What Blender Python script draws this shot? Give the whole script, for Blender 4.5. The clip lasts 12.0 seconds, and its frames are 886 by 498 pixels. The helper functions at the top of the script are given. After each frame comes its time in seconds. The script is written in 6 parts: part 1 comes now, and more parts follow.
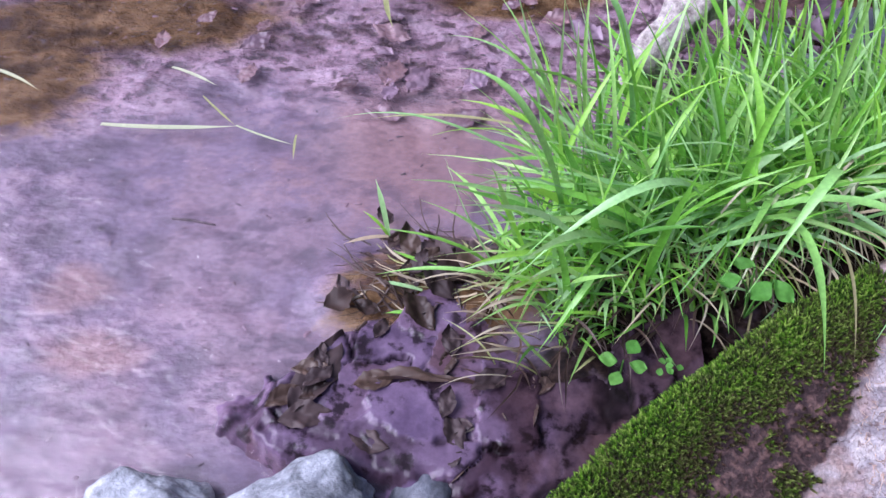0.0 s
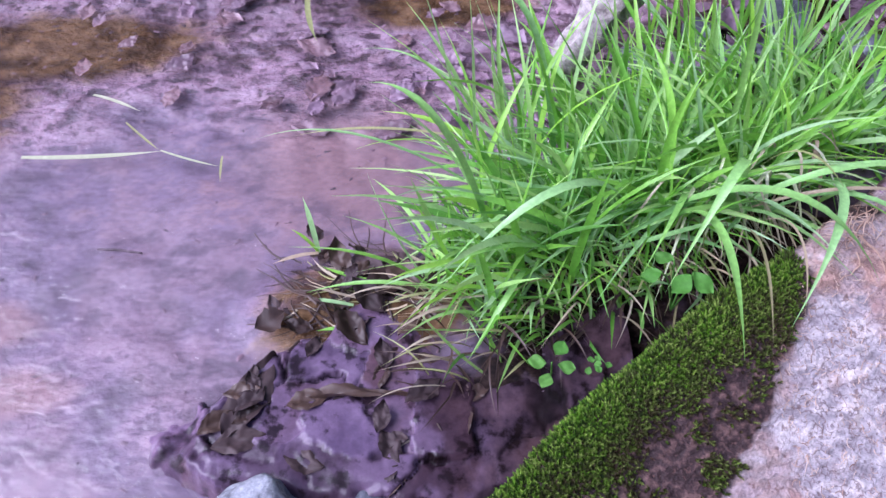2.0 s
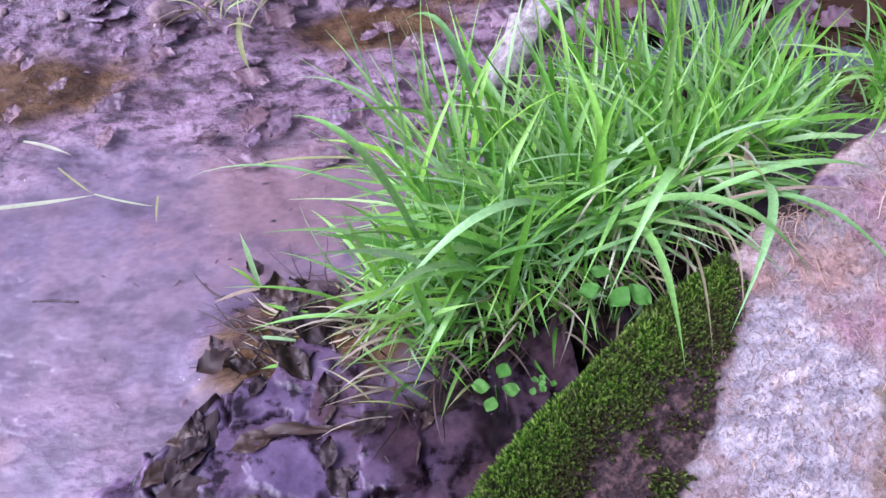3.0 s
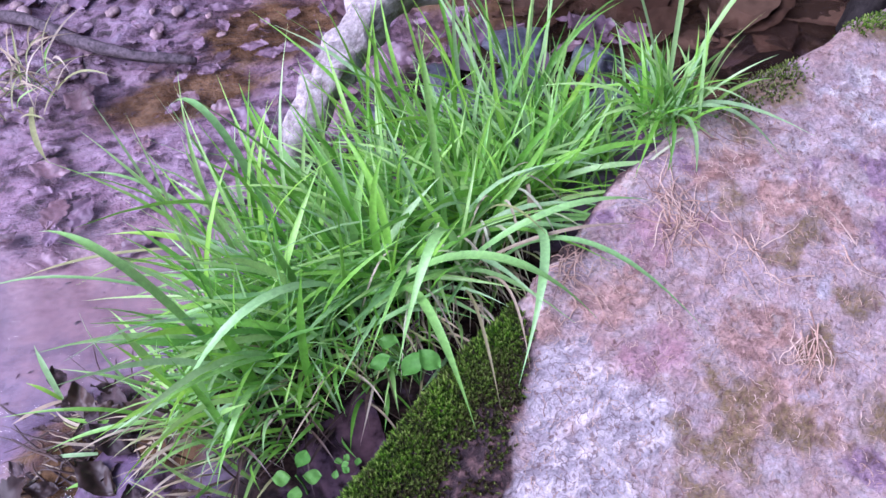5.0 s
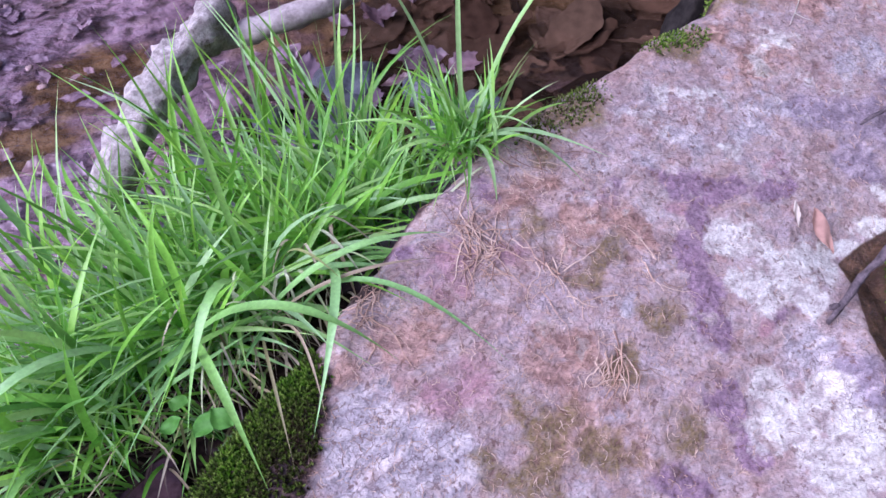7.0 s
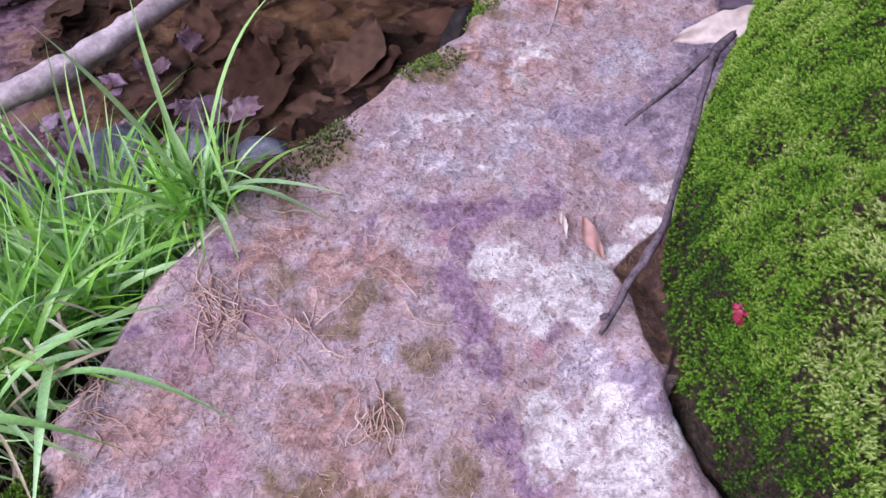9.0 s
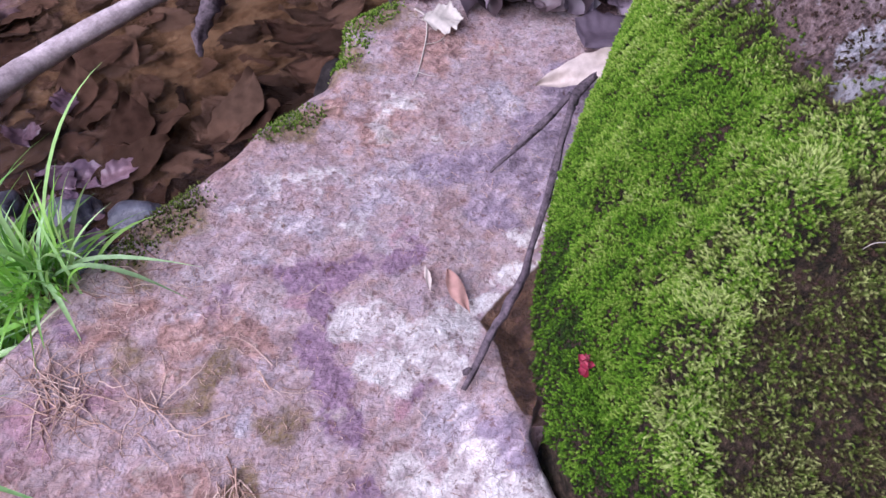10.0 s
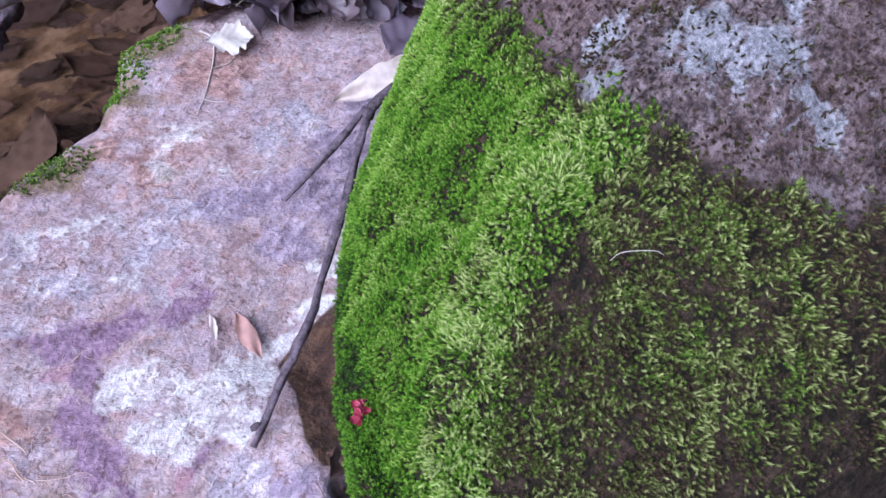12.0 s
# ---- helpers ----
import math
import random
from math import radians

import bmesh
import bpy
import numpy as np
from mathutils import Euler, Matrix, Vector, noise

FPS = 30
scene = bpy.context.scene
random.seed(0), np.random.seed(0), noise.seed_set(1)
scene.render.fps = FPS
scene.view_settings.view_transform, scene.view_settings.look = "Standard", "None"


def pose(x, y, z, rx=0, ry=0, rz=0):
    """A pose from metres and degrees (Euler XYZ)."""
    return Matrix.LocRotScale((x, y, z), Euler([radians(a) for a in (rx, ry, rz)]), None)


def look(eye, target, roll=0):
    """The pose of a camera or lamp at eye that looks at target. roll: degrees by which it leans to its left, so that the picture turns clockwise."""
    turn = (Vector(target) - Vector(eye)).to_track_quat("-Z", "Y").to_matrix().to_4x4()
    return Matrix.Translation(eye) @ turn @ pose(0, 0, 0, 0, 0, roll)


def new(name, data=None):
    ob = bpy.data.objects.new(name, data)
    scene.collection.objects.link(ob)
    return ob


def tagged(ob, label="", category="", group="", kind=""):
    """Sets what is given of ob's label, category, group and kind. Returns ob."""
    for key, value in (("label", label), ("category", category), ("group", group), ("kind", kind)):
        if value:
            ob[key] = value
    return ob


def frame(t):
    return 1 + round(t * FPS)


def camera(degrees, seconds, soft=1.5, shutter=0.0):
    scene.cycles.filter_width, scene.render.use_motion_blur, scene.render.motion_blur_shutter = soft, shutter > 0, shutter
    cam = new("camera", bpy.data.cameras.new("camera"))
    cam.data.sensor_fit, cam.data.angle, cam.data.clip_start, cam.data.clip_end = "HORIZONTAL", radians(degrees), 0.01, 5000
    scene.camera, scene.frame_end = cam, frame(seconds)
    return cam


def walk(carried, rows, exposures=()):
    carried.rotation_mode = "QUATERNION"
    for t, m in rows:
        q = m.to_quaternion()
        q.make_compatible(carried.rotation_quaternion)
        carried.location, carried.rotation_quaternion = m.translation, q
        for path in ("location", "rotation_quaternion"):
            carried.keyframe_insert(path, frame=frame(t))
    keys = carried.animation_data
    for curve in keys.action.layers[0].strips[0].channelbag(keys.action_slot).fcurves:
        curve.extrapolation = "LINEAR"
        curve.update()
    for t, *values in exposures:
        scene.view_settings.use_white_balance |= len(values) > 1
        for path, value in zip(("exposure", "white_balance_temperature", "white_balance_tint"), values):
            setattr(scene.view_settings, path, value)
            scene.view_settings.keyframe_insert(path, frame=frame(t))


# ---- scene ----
cam = camera(61.0, 12.0)
PATH = [
    (0, (0.0, 0.0, 0.68), (0.0, 1.169, -0.943), -0.4),
    (0.5, (0.005, -0.003, 0.691), (-0.022, 1.168, -0.93), -3.0),
    (1, (0.01, -0.006, 0.69), (-0.007, 1.168, -0.929), -2.8),
    (1.5, (0.023, 0.0, 0.685), (0.057, 1.181, -0.928), -2.1),
    (2, (0.044, 0.004, 0.684), (0.124, 1.178, -0.933), -1.1),
    (2.5, (0.069, 0.012, 0.686), (0.177, 1.2, -0.919), -2.4),
    (4.3, (0.157, 0.029, 0.69), (0.398, 1.184, -0.926), -2.7),
    (4.5, (0.179, 0.031, 0.698), (0.445, 1.205, -0.899), -3.1),
    (5, (0.239, 0.039, 0.709), (0.551, 1.2, -0.889), -4.6),
    (5.5, (0.259, 0.034, 0.703), (0.605, 1.192, -0.89), -3.7),
    (6, (0.287, 0.025, 0.703), (0.668, 1.192, -0.876), -3.6),
    (6.5, (0.314, 0.019, 0.696), (0.746, 1.162, -0.887), -2.4),
    (7, (0.368, 0.011, 0.7), (0.862, 1.156, -0.863), -2.6),
    (7.2, (0.381, 0.005, 0.696), (0.871, 1.144, -0.873), -3.0),
    (8.8, (0.52, -0.03, 0.678), (1.176, 1.052, -0.871), -3.5),
    (9, (0.541, -0.036, 0.679), (1.223, 1.051, -0.854), -4.1),
    (9.5, (0.595, -0.054, 0.684), (1.349, 1.012, -0.83), -3.6),
    (10, (0.641, -0.073, 0.691), (1.443, 0.984, -0.805), -3.8),
    (10.5, (0.699, -0.091, 0.684), (1.57, 0.91, -0.812), -3.2),
    (11, (0.738, -0.1, 0.671), (1.624, 0.846, -0.852), -3.5),
    (11.5, (0.767, -0.118, 0.667), (1.689, 0.84, -0.827), -3.9),
    (12, (0.79, -0.131, 0.66), (1.713, 0.81, -0.844), -4.8),
]
walk(cam, [(t, look(eye, target, roll)) for t, eye, target, roll in PATH],
     exposures=((0.0, 1.1, 5380, 22), (1.2, 1.1, 5280, 26), (2.5, 1.1, 5250, 29), (4.8, 1.12, 5120, 34), (6.0, 1.08, 5150, 34), (7.0, 0.95, 5230, 32), (9.3, 0.9, 5530, 33), (10.4, 0.97, 5430, 31), (11.2, 1.1, 5070, 25), (12.0, 1.12, 5040, 23)))

# ---- world and light ----
world = bpy.data.worlds.new("world")
scene.world = world
world.use_nodes = True
wn = world.node_tree.nodes
sky = wn.new("ShaderNodeTexSky")
sky.sky_type = "NISHITA"
sky.sun_disc = False
sky.sun_elevation, sky.sun_rotation = radians(45), radians(-95)
sky.air_density, sky.dust_density, sky.ozone_density = 1.0, 3.0, 1.0
wn["Background"].inputs["Strength"].default_value = 0.09
world.node_tree.links.new(sky.outputs["Color"], wn["Background"].inputs["Color"])
sun_data = bpy.data.lights.new("sun", "SUN")
sun_data.energy, sun_data.angle, sun_data.color = 2.9, radians(58), (1.0, 0.97, 0.94)
sun = new("sun", sun_data)
sun.matrix_world = look((-2.2, 0.1, 2.4), (0.4, 0.4, 0.0))


# ---- noise and mesh helpers ----
def lattice(ix, iy, seed):
    h = (ix.astype(np.int64) * 374761393 + iy.astype(np.int64) * 668265263 + seed * 1442695041) & 0xFFFFFFFF
    h = ((h ^ (h >> 13)) * 1274126177) & 0xFFFFFFFF
    return ((h ^ (h >> 16)) & 0xFFFF) / 65535.0 * 2 - 1


def vnoise(x, y, seed=0):
    x, y = np.asarray(x, float), np.asarray(y, float)
    ix, iy = np.floor(x), np.floor(y)
    u, v = x - ix, y - iy
    u, v = u * u * (3 - 2 * u), v * v * (3 - 2 * v)
    a, b = lattice(ix, iy, seed), lattice(ix + 1, iy, seed)
    c, d = lattice(ix, iy + 1, seed), lattice(ix + 1, iy + 1, seed)
    return (a * (1 - u) + b * u) * (1 - v) + (c * (1 - u) + d * u) * v


def fbm(x, y, scale, seed=0, octaves=4):
    x, y = np.asarray(x, float) / scale, np.asarray(y, float) / scale
    out, amp = 0.0, 1.0
    for n in range(octaves):
        out = out + amp * vnoise(x, y, seed + 17 * n)
        x, y, amp = x * 2.03 + 5.1, y * 2.03 - 3.7, amp * 0.5
    return out / 1.9


def smooth(a, b, x):
    k = np.clip((np.asarray(x, float) - a) / (b - a), 0, 1)
    return k * k * (3 - 2 * k)


def inside_distance(x, y, poly):
    """Distance to the outline, positive inside."""
    shape = np.shape(x)
    p = np.stack([np.ravel(x), np.ravel(y)], -1)
    best, odd = np.full(len(p), 1e9), np.zeros(len(p), bool)
    for a, b in zip(poly, poly[1:] + poly[:1]):
        a, b = np.array(a, float), np.array(b, float)
        k = np.clip(((p - a) @ (b - a)) / ((b - a) @ (b - a)), 0, 1)
        best = np.minimum(best, np.hypot(*(p - a - k[:, None] * (b - a)).T))
        cross = (a[1] > p[:, 1]) != (b[1] > p[:, 1])
        at = a[0] + (p[:, 1] - a[1]) / ((b[1] - a[1]) or 1e-9) * (b[0] - a[0])
        odd ^= cross & (p[:, 0] < at)
    return np.where(odd, best, -best).reshape(shape)


def blobs(x, y, spots):
    """A soft mask, 0 to 1, from spots of x, y, half length along x, along y."""
    out = np.zeros(np.shape(x))
    for cx, cy, rx, ry in spots:
        out = np.maximum(out, 1.25 - np.hypot((x - cx) / rx, (y - cy) / ry) * 0.9)
    return np.clip(out, 0, 1)


def mesh_from(name, verts, faces, mat, marks=None, flat=False):
    me = bpy.data.meshes.new(name)
    verts, faces = np.asarray(verts, np.float32), np.asarray(faces, np.int32)
    k = faces.shape[1]
    me.vertices.add(len(verts))
    me.vertices.foreach_set("co", verts.ravel())
    me.loops.add(faces.size)
    me.loops.foreach_set("vertex_index", faces.ravel())
    me.polygons.add(len(faces))
    me.polygons.foreach_set("loop_start", np.arange(0, faces.size, k, dtype=np.int32))
    me.polygons.foreach_set("loop_total", np.full(len(faces), k, np.int32))
    me.update(calc_edges=True)
    me.validate()
    if not flat:
        me.polygons.foreach_set("use_smooth", np.ones(len(me.polygons), bool))
    for key, values in (marks or {}).items():
        me.attributes.new(key, "FLOAT", "POINT").data.foreach_set("value", np.asarray(values, np.float32))
    me.materials.append(mat)
    return me


def thing(name, label, category, group="", kind="", at=(0, 0, 0)):
    ob = new(name)
    ob.empty_display_size = 0.02
    ob.location = at
    return tagged(ob, label, category, group, kind)


def part(name, me, parent, label="", kind=""):
    ob = new(name, me)
    ob.parent = parent
    return tagged(ob, label, "", "", kind)


def solid(name, me, label, category, group="", kind="", m=None):
    ob = new(name, me)
    if m is not None:
        ob.matrix_world = m
    return tagged(ob, label, category, group, kind)


def sheet(xs, ys, height):
    """Grid vertices and quads over two rows of coordinates."""
    gx, gy = np.meshgrid(xs, ys, indexing="ij")
    gz = height(gx, gy)
    n, m = gx.shape
    i = np.arange(n * m).reshape(n, m)
    faces = np.stack([i[:-1, :-1], i[1:, :-1], i[1:, 1:], i[:-1, 1:]], -1).reshape(-1, 4)
    return np.stack([gx, gy, gz], -1).reshape(-1, 3), faces


def keep_faces(verts, faces, good):
    """Drops quads of which no corner is good, and vertices no longer used."""
    faces = faces[good[faces].any(1)]
    used = np.unique(faces)
    index = np.zeros(len(verts), int)
    index[used] = np.arange(len(used))
    return verts[used], index[faces], used


# ---- materials ----
def node_material(name):
    mat = bpy.data.materials.new(name)
    mat.use_nodes = True
    return mat, mat.node_tree.nodes, mat.node_tree.links, mat.node_tree.nodes["Principled BSDF"]


def add_noise(nodes, links, scale, detail=6.0, rough=0.6, coords=None):
    n = nodes.new("ShaderNodeTexNoise")
    n.inputs["Scale"].default_value, n.inputs["Detail"].default_value, n.inputs["Roughness"].default_value = scale, detail, rough
    if coords is None:
        coords = nodes.new("ShaderNodeTexCoord").outputs["Object"]
    links.new(coords, n.inputs["Vector"])
    return n.outputs["Fac"]


def ramp(nodes, links, fac, stops):
    r = nodes.new("ShaderNodeValToRGB")
    e = r.color_ramp.elements
    while len(e) < len(stops):
        e.new(0.5)
    for el, (pos, col) in zip(e, stops):
        el.position = pos
        el.color = (*col, 1) if isinstance(col, tuple) else (col, col, col, 1)
    links.new(fac, r.inputs["Fac"])
    return r.outputs["Color"]


def mixed(nodes, links, fac, a, b, mode="MIX"):
    m = nodes.new("ShaderNodeMix")
    m.data_type, m.blend_type = "RGBA", mode
    for sock, val in ((m.inputs[0], fac), (m.inputs[6], a), (m.inputs[7], b)):
        if isinstance(val, (int, float)):
            sock.default_value = val
        elif isinstance(val, tuple):
            sock.default_value = (*val, 1)
        else:
            links.new(val, sock)
    return m.outputs[2]


def calc(nodes, links, op, a, b, clamp=False):
    m = nodes.new("ShaderNodeMath")
    m.operation, m.use_clamp = op, clamp
    for sock, val in zip(m.inputs, (a, b)):
        if isinstance(val, (int, float)):
            sock.default_value = val
        else:
            links.new(val, sock)
    return m.outputs[0]


def mark(nodes, key):
    a = nodes.new("ShaderNodeAttribute")
    a.attribute_name = key
    return a.outputs["Fac"]


def edged(nodes, links, key, noise_out, spread=0.9, soft=0.12):
    """A mask with a ragged edge: the soft mask of the mesh, broken up by noise."""
    s = calc(nodes, links, "MULTIPLY_ADD", noise_out, spread)
    s.node.inputs[2].default_value = -spread / 2
    v = calc(nodes, links, "ADD", mark(nodes, key), s)
    m = nodes.new("ShaderNodeMapRange")
    m.inputs["From Min"].default_value, m.inputs["From Max"].default_value = 0.5 - soft, 0.5 + soft
    links.new(v, m.inputs["Value"])
    return m.outputs["Result"]


def bump(nodes, links, height, strength, distance, shader, under=None):
    b = nodes.new("ShaderNodeBump")
    b.inputs["Strength"].default_value, b.inputs["Distance"].default_value = strength, distance
    links.new(height, b.inputs["Height"])
    if under is not None:
        links.new(under, b.inputs["Normal"])
    links.new(b.outputs["Normal"], shader.inputs["Normal"])
    return b.outputs["Normal"]


def make_slab_material():
    mat, n, l, bs = node_material("slab_sandstone")
    c = n.new("ShaderNodeTexCoord").outputs["Object"]
    warp = n.new("ShaderNodeTexNoise")
    warp.inputs["Scale"].default_value, warp.inputs["Detail"].default_value = 70, 3
    l.new(c, warp.inputs["Vector"])

    def warped(amount):
        va = n.new("ShaderNodeVectorMath")
        va.operation = "MULTIPLY_ADD"
        l.new(warp.outputs["Color"], va.inputs[0])
        va.inputs[1].default_value = (amount, amount, amount)
        l.new(c, va.inputs[2])
        return va.outputs[0]

    def flakes(scale, vec):
        v = n.new("ShaderNodeTexVoronoi")
        v.inputs["Scale"].default_value = scale
        l.new(vec, v.inputs["Vector"])
        sp = n.new("ShaderNodeSeparateColor")
        l.new(v.outputs["Color"], sp.inputs[0])
        return sp.outputs[0]

    wc = warped(0.014)
    lean = n.new("ShaderNodeMapping")
    lean.inputs["Rotation"].default_value = (0, 0, radians(-35))
    lean.inputs["Scale"].default_value = (0.75, 1.5, 1.0)
    l.new(wc, lean.inputs["Vector"])
    wl = lean.outputs["Vector"]
    zone, mid = add_noise(n, l, 16, 5, 0.6), add_noise(n, l, 62, 5, 0.58, wl)
    patch, fine, grit = add_noise(n, l, 110, 5, 0.62), add_noise(n, l, 260, 4, 0.6), add_noise(n, l, 650, 3, 0.6)
    large, small, edge = flakes(52, wl), flakes(130, wl), add_noise(n, l, 26, 8, 0.62, warped(0.012))
    col = ramp(n, l, zone, [(0.36, (0.252, 0.152, 0.139)), (0.44, (0.329, 0.231, 0.216)), (0.50, (0.361, 0.282, 0.293)), (0.56, (0.329, 0.235, 0.222)), (0.64, (0.394, 0.338, 0.343))])
    tints = [(0.1, (0.252, 0.152, 0.133)), (0.3, (0.329, 0.282, 0.310)), (0.5, (0.317, 0.214, 0.189)), (0.7, (0.415, 0.371, 0.366)), (0.9, (0.350, 0.248, 0.210))]
    col = mixed(n, l, 0.34, col, ramp(n, l, large, tints))
    col = mixed(n, l, 0.24, col, ramp(n, l, small, tints))
    col = mixed(n, l, calc(n, l, "MULTIPLY", edged(n, l, "rust", edge, 2.8, 0.16), 0.72), col, ramp(n, l, mid, [(0.38, (0.203, 0.101, 0.074)), (0.5, (0.293, 0.160, 0.118)), (0.62, (0.372, 0.222, 0.170))]))
    col = mixed(n, l, calc(n, l, "MULTIPLY", edged(n, l, "grey", edge, 2.4, 0.14), 0.78), col, ramp(n, l, mid, [(0.36, (0.291, 0.259, 0.287)), (0.5, (0.379, 0.346, 0.367)), (0.62, (0.480, 0.432, 0.422))]))
    col = mixed(n, l, calc(n, l, "MULTIPLY", edged(n, l, "pink", edge, 2.2, 0.2), 0.7), col, (0.319, 0.166, 0.194))
    col = mixed(n, l, calc(n, l, "MULTIPLY", edged(n, l, "stain", edge, 2.4, 0.15), 0.88), col, ramp(n, l, patch, [(0.36, (0.140, 0.080, 0.124)), (0.5, (0.204, 0.126, 0.180)), (0.64, (0.285, 0.193, 0.240))]))
    col = mixed(n, l, calc(n, l, "MULTIPLY", edged(n, l, "slate", edge, 1.5, 0.2), 0.8), col, ramp(n, l, mid, [(0.36, (0.190, 0.145, 0.194)), (0.5, (0.244, 0.193, 0.240)), (0.64, (0.326, 0.266, 0.300))]))
    col = mixed(n, l, calc(n, l, "MULTIPLY", edged(n, l, "pale", edge, 2.9, 0.17), 0.9), col, ramp(n, l, mid, [(0.36, (0.417, 0.352, 0.338)), (0.46, (0.518, 0.469, 0.434)), (0.6, (0.569, 0.538, 0.497))]))
    col = mixed(n, l, calc(n, l, "MULTIPLY", edged(n, l, "moss", edge, 2.6, 0.2), ramp(n, l, fine, [(0.40, 0.6), (0.56, 0.95)])), col, ramp(n, l, patch, [(0.36, (0.12, 0.085, 0.04)), (0.5, (0.154, 0.110, 0.049)), (0.64, (0.244, 0.166, 0.106))]))
    col = mixed(n, l, edged(n, l, "soil_dark", edge, 0.9, 0.10), col, ramp(n, l, patch, [(0.36, (0.020, 0.012, 0.012)), (0.5, (0.045, 0.026, 0.026)), (0.64, (0.13, 0.075, 0.065))]))
    col = mixed(n, l, calc(n, l, "MULTIPLY", edged(n, l, "wet", mid, 0.3, 0.06), 0.94), col, ramp(n, l, mid, [(0.38, (0.05, 0.025, 0.010)), (0.62, (0.098, 0.052, 0.022))]))
    col = mixed(n, l, 0.42, col, ramp(n, l, mid, [(0.34, 0.25), (0.5, 0.5), (0.66, 0.75)]), "OVERLAY")
    col = mixed(n, l, 0.4, col, ramp(n, l, fine, [(0.34, 0.24), (0.5, 0.5), (0.66, 0.76)]), "OVERLAY")
    craze = n.new("ShaderNodeTexVoronoi")
    craze.feature = "DISTANCE_TO_EDGE"
    craze.inputs["Scale"].default_value = 70
    l.new(warped(0.035), craze.inputs["Vector"])
    line = calc(n, l, "MULTIPLY", ramp(n, l, craze.outputs["Distance"], [(0.02, 1.0), (0.07, 0.0)]), ramp(n, l, patch, [(0.44, 0.0), (0.54, 0.75)]))
    col = mixed(n, l, calc(n, l, "MULTIPLY", line, calc(n, l, "ADD", calc(n, l, "MULTIPLY", mark(n, "grey"), 0.8), 0.25, True)), col, (0.105, 0.060, 0.062))
    pit = ramp(n, l, patch, [(0.36, 0.7), (0.40, 0.0)])
    col = mixed(n, l, pit, col, (0.119, 0.063, 0.055))
    l.new(col, bs.inputs["Base Color"])
    l.new(ramp(n, l, mark(n, "soil_dark"), [(0.4, 0.85), (0.7, 0.6)]), bs.inputs["Roughness"])
    bs.inputs["Specular IOR Level"].default_value = 0.28
    a = bump(n, l, mid, 0.9, 0.005, bs)
    b = bump(n, l, patch, 0.8, 0.0025, bs, a)
    b = bump(n, l, calc(n, l, "ADD", small, large), 0.8, 0.0012, bs, b)
    d = bump(n, l, fine, 0.5, 0.001, bs, b)
    bump(n, l, grit, 0.25, 0.0005, bs, d)
    return mat


def make_boulder_material():
    mat, n, l, bs = node_material("boulder_stone")
    big, mid = add_noise(n, l, 9), add_noise(n, l, 50, 8, 0.7)
    patch, fine, grit = add_noise(n, l, 90, 5, 0.65), add_noise(n, l, 200, 6, 0.75), add_noise(n, l, 520, 3, 0.7)
    col = ramp(n, l, mid, [(0.38, (0.063, 0.049, 0.046)), (0.48, (0.195, 0.144, 0.134)), (0.62, (0.356, 0.290, 0.287))])
    col = mixed(n, l, ramp(n, l, big, [(0.47, 0.0), (0.6, 0.5)]), col, (0.172, 0.104, 0.091))
    col = mixed(n, l, calc(n, l, "MULTIPLY", edged(n, l, "pale", patch, 2.6, 0.16), 0.75), col, (0.56, 0.57, 0.59))
    col = mixed(n, l, edged(n, l, "moss", fine, 2.0, 0.25), col, ramp(n, l, mid, [(0.42, (0.018, 0.015, 0.007)), (0.58, (0.070, 0.046, 0.029))]))
    col = mixed(n, l, 0.65, col, ramp(n, l, fine, [(0.38, 0.12), (0.5, 0.5), (0.62, 0.88)]), "OVERLAY")
    l.new(col, bs.inputs["Base Color"])
    bs.inputs["Roughness"].default_value = 0.9
    bs.inputs["Specular IOR Level"].default_value = 0.2
    a = bump(n, l, mid, 0.8, 0.008, bs)
    b = bump(n, l, fine, 0.9, 0.004, bs, a)
    bump(n, l, grit, 0.5, 0.001, bs, b)
    return mat


